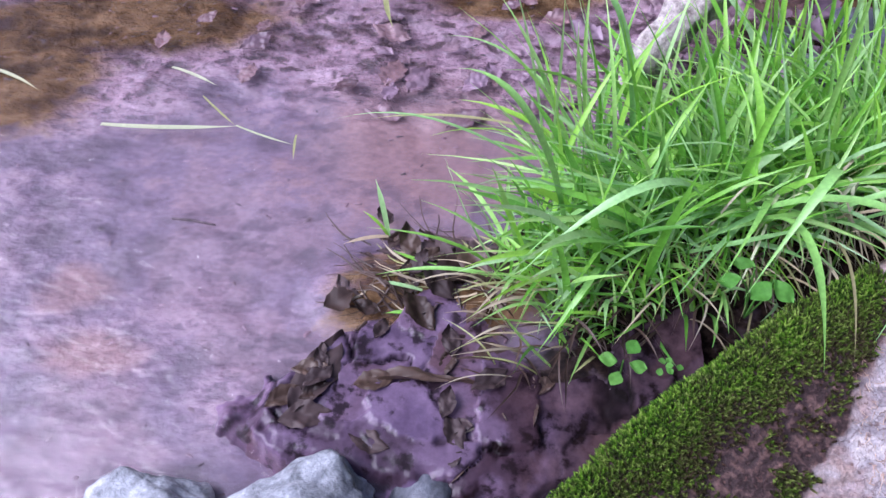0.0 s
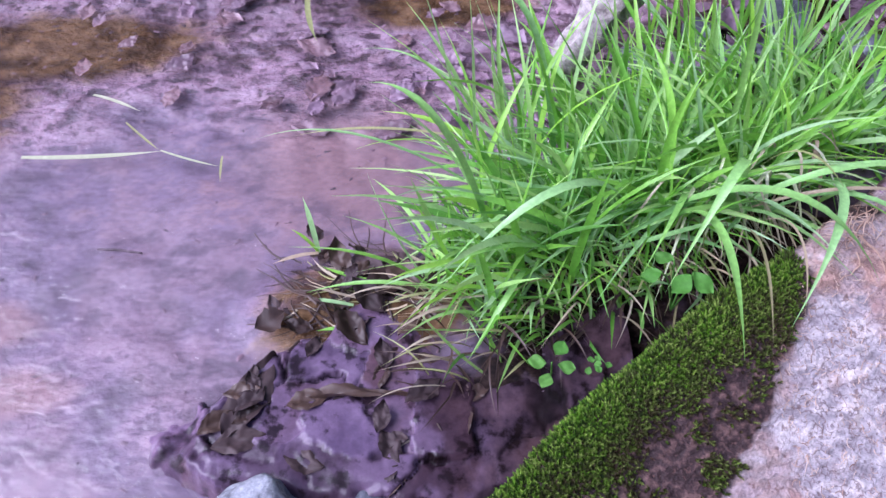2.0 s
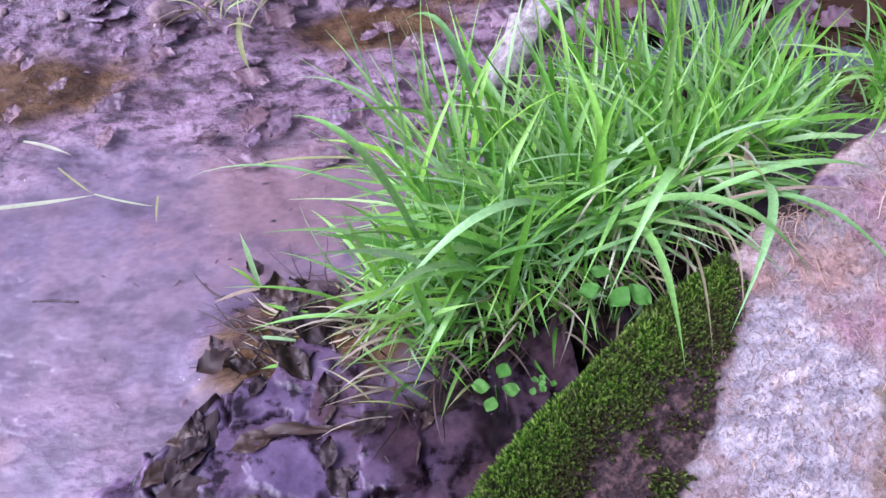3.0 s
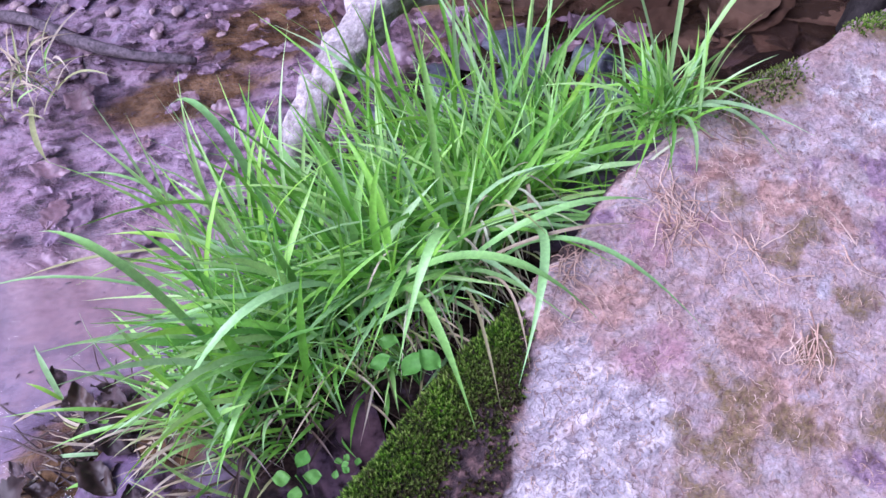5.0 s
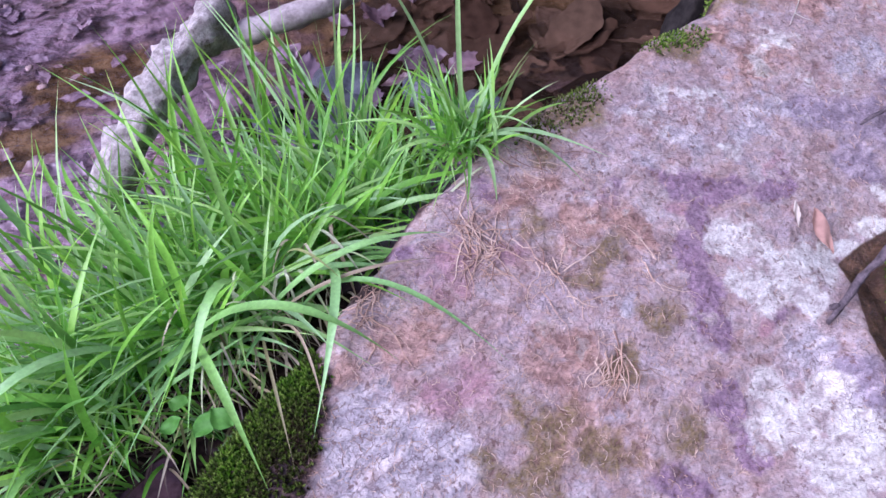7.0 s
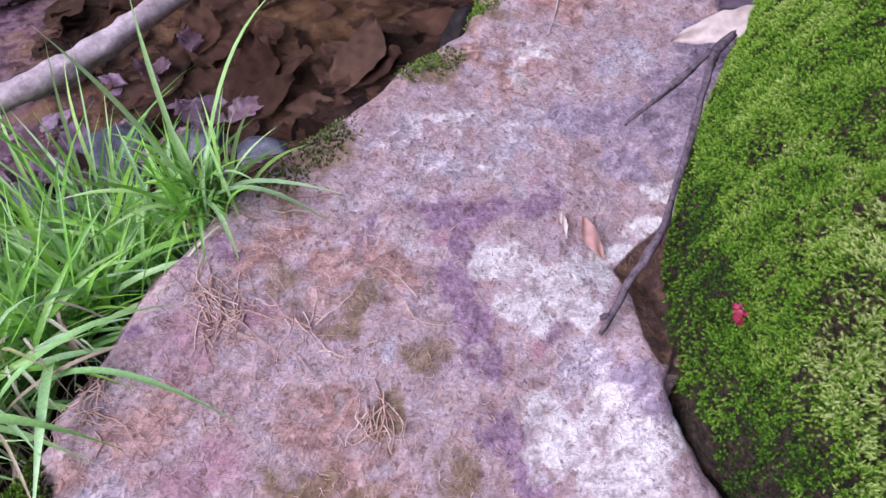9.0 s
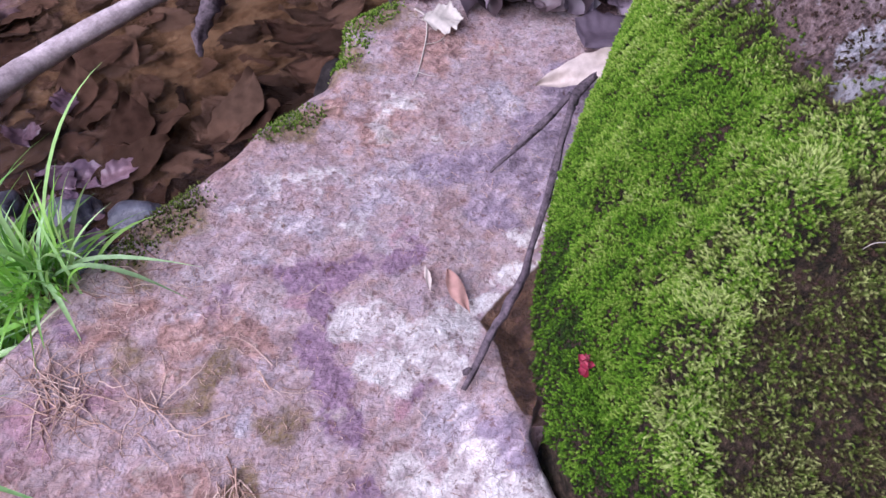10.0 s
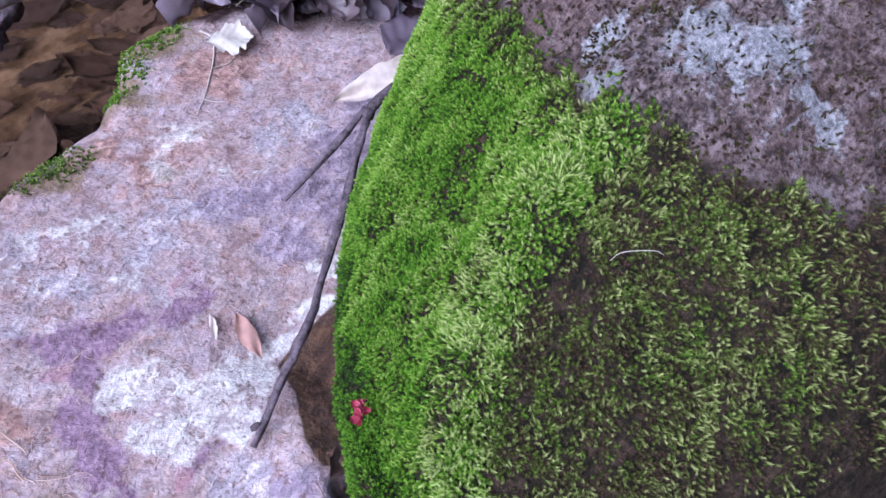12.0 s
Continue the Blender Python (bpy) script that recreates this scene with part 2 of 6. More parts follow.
def make_bed_material():
    mat, n, l, bs = node_material("stream_mud")
    c = n.new("ShaderNodeTexCoord").outputs["Object"]
    mp = n.new("ShaderNodeMapping")
    mp.inputs["Rotation"].default_value = (0, 0, radians(15))
    mp.inputs["Scale"].default_value = (0.80, 1.25, 1.0)
    l.new(c, mp.inputs["Vector"])
    mv = mp.outputs["Vector"]
    cloud, mid = add_noise(n, l, 7, 4, 0.5), add_noise(n, l, 24, 6, 0.6, mv)
    fine, blot = add_noise(n, l, 130, 5, 0.6, mv), add_noise(n, l, 48, 5, 0.6, mv)
    # lavender silt, its hue partly the sky's reflection painted in
    silt = ramp(n, l, cloud, [(0.38, (0.098, 0.072, 0.113)), (0.48, (0.131, 0.094, 0.136)), (0.54, (0.143, 0.097, 0.129)), (0.64, (0.161, 0.114, 0.153))])
    silt = mixed(n, l, ramp(n, l, mid, [(0.38, 0.85), (0.49, 0.0)]), silt, (0.073, 0.051, 0.075))
    silt = mixed(n, l, ramp(n, l, mid, [(0.55, 0.0), (0.65, 0.35)]), silt, (0.168, 0.107, 0.129))
    lumpy = ramp(n, l, mid, [(0.38, (0.061, 0.034, 0.046)), (0.46, (0.144, 0.090, 0.122)), (0.53, (0.209, 0.132, 0.176)), (0.62, (0.243, 0.173, 0.221))])
    lumpy = mixed(n, l, ramp(n, l, blot, [(0.40, 0.85), (0.46, 0.0)]), lumpy, (0.044, 0.025, 0.029))
    lumpy = mixed(n, l, ramp(n, l, blot, [(0.57, 0.0), (0.64, 0.6)]), lumpy, (0.228, 0.176, 0.221))
    col = mixed(n, l, edged(n, l, "lump", mid, 1.4, 0.3), silt, lumpy)
    col = mixed(n, l, calc(n, l, "MULTIPLY", edged(n, l, "pink", mid, 1.8, 0.3), 0.55), col, (0.185, 0.104, 0.095))
    col = mixed(n, l, edged(n, l, "brown", mid, 1.4, 0.2), col, ramp(n, l, mid, [(0.38, (0.037, 0.019, 0.008)), (0.5, (0.082, 0.046, 0.021)), (0.62, (0.133, 0.082, 0.043))]))
    # near-black mud; the mark also paints in the shade of gaps and crevices
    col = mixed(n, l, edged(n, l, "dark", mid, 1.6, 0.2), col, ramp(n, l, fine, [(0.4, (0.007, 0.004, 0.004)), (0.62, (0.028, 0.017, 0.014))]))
    col = mixed(n, l, 0.26, col, ramp(n, l, fine, [(0.36, 0.22), (0.5, 0.5), (0.64, 0.78)]), "OVERLAY")
    l.new(col, bs.inputs["Base Color"])
    l.new(ramp(n, l, mark(n, "dark"), [(0.2, 0.45), (0.7, 0.85)]), bs.inputs["Roughness"])
    l.new(ramp(n, l, calc(n, l, "MAXIMUM", mark(n, "dark"), mark(n, "brown")), [(0.2, 0.4), (0.7, 0.05)]), bs.inputs["Specular IOR Level"])
    a = bump(n, l, calc(n, l, "MULTIPLY", mid, mark(n, "lump")), 1.0, 0.012, bs)
    bump(n, l, calc(n, l, "MULTIPLY", blot, mark(n, "lump")), 0.9, 0.005, bs, a)
    return mat


def make_litter_material():
    mat, n, l, bs = node_material("sodden_leaf_litter")
    mid, fine, broad = add_noise(n, l, 45, 6, 0.6), add_noise(n, l, 170, 5, 0.6), add_noise(n, l, 20, 4, 0.5)
    col = ramp(n, l, mark(n, "cell"), [(0.1, (0.041, 0.022, 0.034)), (0.3, (0.100, 0.065, 0.119)), (0.5, (0.048, 0.028, 0.045)), (0.7, (0.123, 0.078, 0.130)), (0.9, (0.080, 0.043, 0.056))])
    # lilac sheets put the sky's sheen on wet leaves into the colour
    col = mixed(n, l, ramp(n, l, broad, [(0.46, 0.0), (0.56, 0.6)]), col, (0.152, 0.100, 0.163))
    col = mixed(n, l, ramp(n, l, mid, [(0.38, 0.9), (0.46, 0.0)]), col, (0.010, 0.005, 0.006))
    # soil on the grass side, blackened with painted shade of overhanging blades
    col = mixed(n, l, calc(n, l, "MULTIPLY", mark(n, "soil_dark"), 0.8), col, ramp(n, l, mid, [(0.4, (0.007, 0.004, 0.004)), (0.62, (0.057, 0.032, 0.034))]))
    # gaps between leaves blackened, their shade put into the colour
    col = mixed(n, l, calc(n, l, "MULTIPLY", mark(n, "crack"), 0.9), col, (0.004, 0.003, 0.003))
    col = mixed(n, l, 0.25, col, ramp(n, l, fine, [(0.36, 0.25), (0.5, 0.5), (0.64, 0.75)]), "OVERLAY")
    l.new(col, bs.inputs["Base Color"])
    l.new(ramp(n, l, mark(n, "soil_dark"), [(0.3, 0.28), (0.9, 0.6)]), bs.inputs["Roughness"])
    l.new(ramp(n, l, calc(n, l, "MAXIMUM", mark(n, "soil_dark"), mark(n, "crack")), [(0.1, 0.25), (0.6, 0.03)]), bs.inputs["Specular IOR Level"])
    a = bump(n, l, broad, 0.8, 0.004, bs)
    b = bump(n, l, mid, 0.4, 0.0015, bs, a)
    bump(n, l, fine, 0.3, 0.0006, bs, b)
    return mat


def make_water_material():
    mat, n, l, bs = node_material("stream_water")
    bs.inputs["Base Color"].default_value = (0.96, 0.92, 0.92, 1)
    bs.inputs["Roughness"].default_value = 0.03
    bs.inputs["IOR"].default_value = 1.33
    bs.inputs["Transmission Weight"].default_value = 1.0
    c = n.new("ShaderNodeTexCoord")
    mp = n.new("ShaderNodeMapping")
    mp.inputs["Rotation"].default_value = (0, 0, radians(20))
    mp.inputs["Scale"].default_value = (1.0, 1.8, 1.0)
    l.new(c.outputs["Object"], mp.inputs["Vector"])
    w1, w2 = add_noise(n, l, 12, 3, 0.5, mp.outputs["Vector"]), add_noise(n, l, 45, 4, 0.55, mp.outputs["Vector"])
    a = bump(n, l, w1, 0.8, 0.008, bs)
    bump(n, l, w2, 0.7, 0.003, bs, a)
    return mat


def make_leafy(name, colours, rough=0.45, through_light=0.25, grain=220, spread=0.0, tone=None, gloss=0.5):
    """Blades, leaves and moss: colour by piece, with veins of noise; some light comes through."""
    mat, n, l, bs = node_material(name)
    geo = n.new("ShaderNodeNewGeometry")
    info = n.new("ShaderNodeObjectInfo")
    pick = mark(n, "pick") if tone else calc(n, l, "FRACT", calc(n, l, "ADD", geo.outputs["Random Per Island"], info.outputs["Random"]), 0.0)
    k = len(colours)
    col = ramp(n, l, pick, [((i + 0.5) / k, c) for i, c in enumerate(colours)])
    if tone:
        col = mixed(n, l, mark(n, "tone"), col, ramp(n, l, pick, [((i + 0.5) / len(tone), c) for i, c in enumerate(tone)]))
        # brown older growth, and shade between shoots painted into their bases
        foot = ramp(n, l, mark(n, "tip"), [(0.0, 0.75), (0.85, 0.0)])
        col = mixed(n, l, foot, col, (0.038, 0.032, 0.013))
    fine = add_noise(n, l, grain, 4, 0.6)
    col = mixed(n, l, 0.45, col, ramp(n, l, fine, [(0.3, 0.3), (0.7, 0.7)]), "OVERLAY")
    l.new(col, bs.inputs["Base Color"])
    bs.inputs["Roughness"].default_value = rough
    bs.inputs["Specular IOR Level"].default_value = gloss
    bump(n, l, fine, 0.3, 0.0008, bs)
    if through_light:
        tr = n.new("ShaderNodeBsdfTranslucent")
        l.new(col, tr.inputs["Color"])
        mx = n.new("ShaderNodeMixShader")
        mx.inputs[0].default_value = through_light
        l.new(bs.outputs[0], mx.inputs[1])
        l.new(tr.outputs[0], mx.inputs[2])
        l.new(mx.outputs[0], n["Material Output"].inputs["Surface"])
    return mat


def make_rough(name, dark, light, scale=60, rough=0.8, relief=0.003, stretch=(1, 1, 1), gloss=0.3):
    mat, n, l, bs = node_material(name)
    c = n.new("ShaderNodeTexCoord")
    mp = n.new("ShaderNodeMapping")
    mp.inputs["Scale"].default_value = stretch
    l.new(c.outputs["Object"], mp.inputs["Vector"])
    a, b = add_noise(n, l, scale, 8, 0.65, mp.outputs["Vector"]), add_noise(n, l, scale * 5, 4, 0.6, mp.outputs["Vector"])
    col = ramp(n, l, a, [(0.3, dark), (0.7, light)])
    col = mixed(n, l, 0.4, col, ramp(n, l, b, [(0.3, 0.25), (0.7, 0.75)]), "OVERLAY")
    l.new(col, bs.inputs["Base Color"])
    bs.inputs["Roughness"].default_value = rough
    bs.inputs["Specular IOR Level"].default_value = gloss
    x = bump(n, l, a, 0.6, relief, bs)
    bump(n, l, b, 0.5, relief * 0.3, bs, x)
    return mat


SLAB = make_slab_material()
LITTER = make_litter_material()
BOULDER = make_boulder_material()
BED = make_bed_material()
WATER = make_water_material()
# palest entries partly carry sky highlights on glossy blades, painted in
GRASS = make_leafy("grass_green", [(0.17, 0.43, 0.045), (0.28, 0.58, 0.075), (0.10, 0.28, 0.04), (0.46, 0.72, 0.21), (0.36, 0.57, 0.28), (0.33, 0.64, 0.07)], 0.3, 0.42)
BROAD_BLADE = make_leafy("broad_grass_blade", [(0.21, 0.43, 0.13), (0.29, 0.52, 0.19), (0.25, 0.50, 0.11)], 0.33, 0.3)
STRAW = make_leafy("dry_grass", [(0.38, 0.30, 0.19), (0.54, 0.47, 0.34), (0.22, 0.16, 0.10), (0.30, 0.32, 0.12)], 0.55, 0.25)
PALE_BLADE = make_leafy("pale_grass_blade", [(0.48, 0.50, 0.33), (0.40, 0.46, 0.24)], 0.4, 0.2)
ROOT = make_leafy("dry_root", [(0.38, 0.24, 0.17), (0.56, 0.42, 0.33), (0.17, 0.09, 0.065)], 0.75, 0.0)
HERB = make_leafy("herb_green", [(0.085, 0.24, 0.035), (0.12, 0.29, 0.05), (0.07, 0.19, 0.03)], 0.55, 0.25, gloss=0.25)
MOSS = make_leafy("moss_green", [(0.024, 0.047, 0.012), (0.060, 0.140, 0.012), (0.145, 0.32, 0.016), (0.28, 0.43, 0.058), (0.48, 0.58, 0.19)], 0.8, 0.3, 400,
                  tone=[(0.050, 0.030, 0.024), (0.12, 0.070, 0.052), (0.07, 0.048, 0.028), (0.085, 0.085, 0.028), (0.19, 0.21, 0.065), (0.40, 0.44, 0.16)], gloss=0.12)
WET_LEAF = make_leafy("wet_dark_leaf", [(0.13, 0.082, 0.105), (0.19, 0.125, 0.170), (0.075, 0.043, 0.052), (0.23, 0.160, 0.205), (0.15, 0.09, 0.10)], 0.38, 0.0, 60, gloss=0.4)
BROWN_LEAF = make_leafy("sunken_brown_leaf", [(0.036, 0.019, 0.012), (0.058, 0.032, 0.020), (0.007, 0.004, 0.003), (0.080, 0.048, 0.031), (0.020, 0.011, 0.008)], 0.8, 0.0, 60, gloss=0.04)
DRY_LEAF = make_leafy("dry_grey_leaf", [(0.085, 0.063, 0.078), (0.16, 0.125, 0.15), (0.030, 0.020, 0.024), (0.11, 0.076, 0.080), (0.055, 0.037, 0.042)], 0.5, 0.06, 60)
MUD_LEAF = make_leafy("muddy_leaf", [(0.042, 0.026, 0.022), (0.070, 0.044, 0.034)], 0.4, 0.0, 80, gloss=0.25)
SODDEN_LEAF = make_leafy("sodden_leaf", [(0.040, 0.026, 0.027), (0.055, 0.036, 0.036)], 0.55, 0.0, 60, gloss=0.2)
CREAM_LEAF = make_leafy("cream_leaf", [(0.42, 0.38, 0.32), (0.48, 0.44, 0.37)], 0.6, 0.1, 90)
PALE_LEAF = make_leafy("pale_dry_leaf", [(0.36, 0.30, 0.25), (0.43, 0.365, 0.31)], 0.65, 0.1, 90)
RUST_LEAF = make_leafy("rust_brown_leaf", [(0.29, 0.165, 0.135), (0.35, 0.205, 0.165)], 0.8, 0.1, 110, gloss=0.15)
PETAL = make_leafy("red_petal", [(0.15, 0.003, 0.014), (0.24, 0.006, 0.03), (0.38, 0.06, 0.09)], 0.6, 0.1, 200)
BARK = make_rough("grey_bark", (0.022, 0.016, 0.019), (0.17, 0.13, 0.145), 130, 0.8, 0.004)
DRIFT = make_rough("driftwood", (0.20, 0.16, 0.16), (0.56, 0.48, 0.47), 40, 0.8, 0.003)
LICHEN_WOOD = make_rough("lichened_wood", (0.10, 0.075, 0.070), (0.56, 0.50, 0.48), 90, 0.9, 0.006)
GREY_STONE = make_rough("blue_grey_stone", (0.10, 0.105, 0.12), (0.50, 0.51, 0.56), 60, 0.6, 0.006)
DARK_ROCK = make_rough("shaded_wet_rock", (0.006, 0.005, 0.005), (0.03, 0.025, 0.023), 60, 0.9, 0.004, gloss=0.1)
RED_STONE = make_rough("reddish_stone", (0.14, 0.09, 0.085), (0.40, 0.29, 0.29), 60, 0.6, 0.003)
WET_STONE = make_rough("wet_dark_stone", (0.030, 0.032, 0.040), (0.15, 0.155, 0.185), 60, 0.34, 0.004, gloss=0.45)
FRAGMENT = make_leafy("bed_fragments", [(0.13, 0.075, 0.10), (0.05, 0.03, 0.035), (0.20, 0.13, 0.17), (0.08, 0.05, 0.07), (0.035, 0.022, 0.028)], 0.6, 0.0, 90)
# ---- large forms: slab, boulder, ground, water ----
SLAB_EDGE = [(-0.03, 0.02), (0.04, 0.135), (0.091, 0.196), (0.137, 0.237), (0.187, 0.268), (0.249, 0.309), (0.287, 0.333), (0.36, 0.372),
             (0.443, 0.417), (0.478, 0.433), (0.529, 0.469), (0.594, 0.502), (0.669, 0.534), (0.72, 0.545), (0.805, 0.56), (0.896, 0.59),
             (1.0, 0.612), (1.046, 0.647), (1.085, 0.69), (1.16, 0.70), (1.3, 0.70), (1.55, 0.62), (1.6, 0.3), (1.15, 0.16), (0.96, 0.145),
             (0.925, 0.168), (0.910, 0.16), (0.898, 0.13), (0.87, 0.0), (0.85, -0.45), (0.0, -0.45)]
SOIL = [(-0.05, 0.0), (0.09, 0.25), (0.25, 0.36), (0.40, 0.41), (0.402, 0.36), (0.385, 0.325), (0.358, 0.29), (0.336, 0.247), (0.303, 0.203), (0.25, 0.15), (0.1, 0.02)]
BOULDER_EDGE = [(0.88, -0.06), (0.910, 0.095), (0.930, 0.137), (0.973, 0.205), (1.03, 0.262), (1.12, 0.335), (1.21, 0.375), (1.32, 0.43), (1.47, 0.5),
                (1.75, 0.5), (1.85, 0.2), (1.65, -0.32), (1.3, -0.245), (1.19, -0.195), (1.134, -0.172), (1.09, -0.152), (1.05, -0.138), (0.97, -0.13)]
def slab_plane(x, y):
    u, v = x - 0.7, y - 0.35
    z = 0.0918 - 0.0861 * u + 0.3657 * v - 0.0344 * u * u - 0.0202 * u * v - 0.045 * v * v
    return np.where(z < 0.02, 0.02 + (z - 0.02) * 0.35, z)


def slab_height(x, y):
    d = inside_distance(x, y, SLAB_EDGE) + 0.006 * fbm(x, y, 0.06, 3)
    z = slab_plane(x, y) + 0.004 * fbm(x, y, 0.12, 5) + 0.0018 * fbm(x, y, 0.03, 8)
    h = inside_distance(x, y, HOLLOW) + 0.004 * fbm(x, y, 0.03, 4)
    near = np.exp(-np.clip(-h, 0, 1) ** 2 / 0.0016)
    rim = 0.0335 + 0.22 * np.clip(-h, 0, 1)
    z = z * (1 - near) + rim * near - np.clip(h * 0.9, 0, 0.03)
    r = np.where(x < 0.42, 0.055, 0.03)
    k = np.clip(1 - d / r, 0, 1)
    z = z - 0.6 * r * (1 - np.sqrt(np.clip(1 - k * k, 0, 1)))
    return np.where(d < 0, z + d * 7, z)


def crest_line(x):
    """The ridge of long moss that runs down the boulder."""
    return np.interp(x, (0.90, 0.94, 0.98, 1.03, 1.08, 1.18, 1.4), (-0.02, 0.035, 0.068, 0.082, 0.092, 0.082, 0.06))


def boulder_height(x, y):
    u, v = x - 1.15, y - 0.1
    z = 0.2975 + 0.6561 * u - 0.0519 * v - 0.6717 * u * u + 1.153 * u * v - 2.5447 * v * v
    z = np.minimum(z, 0.40 + 0.1 * (z - 0.40))
    along = y - crest_line(x)
    z = z + 0.024 * np.exp(-(along / 0.028) ** 2) * smooth(1.26, 1.1, x) - 0.018 * np.exp(-((along - 0.06) / 0.04) ** 2)
    z = z + 0.014 * fbm(x, y, 0.13, 21) + 0.020 * fbm(x, y, 0.05, 25) + 0.008 * fbm(x, y, 0.02, 29)
    d = inside_distance(x, y, BOULDER_EDGE) + 0.010 * fbm(x, y, 0.05, 23)
    k = np.clip(1 - d / 0.03, 0, 1)
    z = z - 0.022 * (1 - np.sqrt(np.clip(1 - k * k, 0, 1)))
    return np.where(d < 0, z + d * 7, z)


def bank_line(x):
    return 0.385 + (x - 0.1) * 0.33


def ground_height(x, y):
    lumps = 0.25 + 0.75 * smooth(0.58, 0.8, y + 0.15 * np.clip(x, -0.5, 0.3))
    z = -0.018 + 0.010 * fbm(x, y, 0.35, 31) + (0.009 * fbm(x, y, 0.09, 33) + 0.007 * fbm(x, y, 0.03, 37)) * lumps
    off = (y - bank_line(x)) / 0.10
    z = z + 0.075 * np.exp(-off * off) * smooth(0.0, 0.12, x) * (1 - smooth(0.55, 0.75, x))
    z = z + 0.045 * blobs(x, y, [(0.02, 0.43, 0.11, 0.06), (-0.06, 0.44, 0.07, 0.045)]) * (0.6 + 0.7 * fbm(x, y, 0.06, 41))
    z = z - 0.06 * blobs(x, y, [(0.92, 0.1, 0.08, 0.08)]) - 0.03 * blobs(x, y, [(1.15, 1.05, 0.6, 0.4), (-0.02, 0.29, 0.13, 0.07)])
    far = np.hypot(x - 0.4, y - 0.5)
    z = z + (0.035 + 0.014 * fbm(x, y, 0.05, 43)) * smooth(0.98, 1.12, y + 0.1 * fbm(x, y, 0.2, 44) - 0.2 * np.clip(x + 0.1, -0.3, 1)) * (1 - smooth(0.1, 0.3, x))
    # unseen valley sides, added beyond the stream and behind camera to block sky light
    slope = np.clip(y - 2.2 + 0.25 * np.clip(x, -8, 8), 0, 14)
    back = np.clip(-y - 1.3 + 0.5 * np.clip(x - 1.5, 0, 9), 0, 14)
    z = z + 1.0 * back * smooth(0, 0.8, back)
    return z + 0.02 * smooth(1.6, 2.2, far) + (0.8 + 1.5 * smooth(0.5, 3.0, x)) * slope * smooth(0, 1.2, slope) + 0.5 * fbm(x, y, 3.0, 47) * smooth(0.5, 4, slope) + 0.6 * smooth(2.4, 8.0, far)


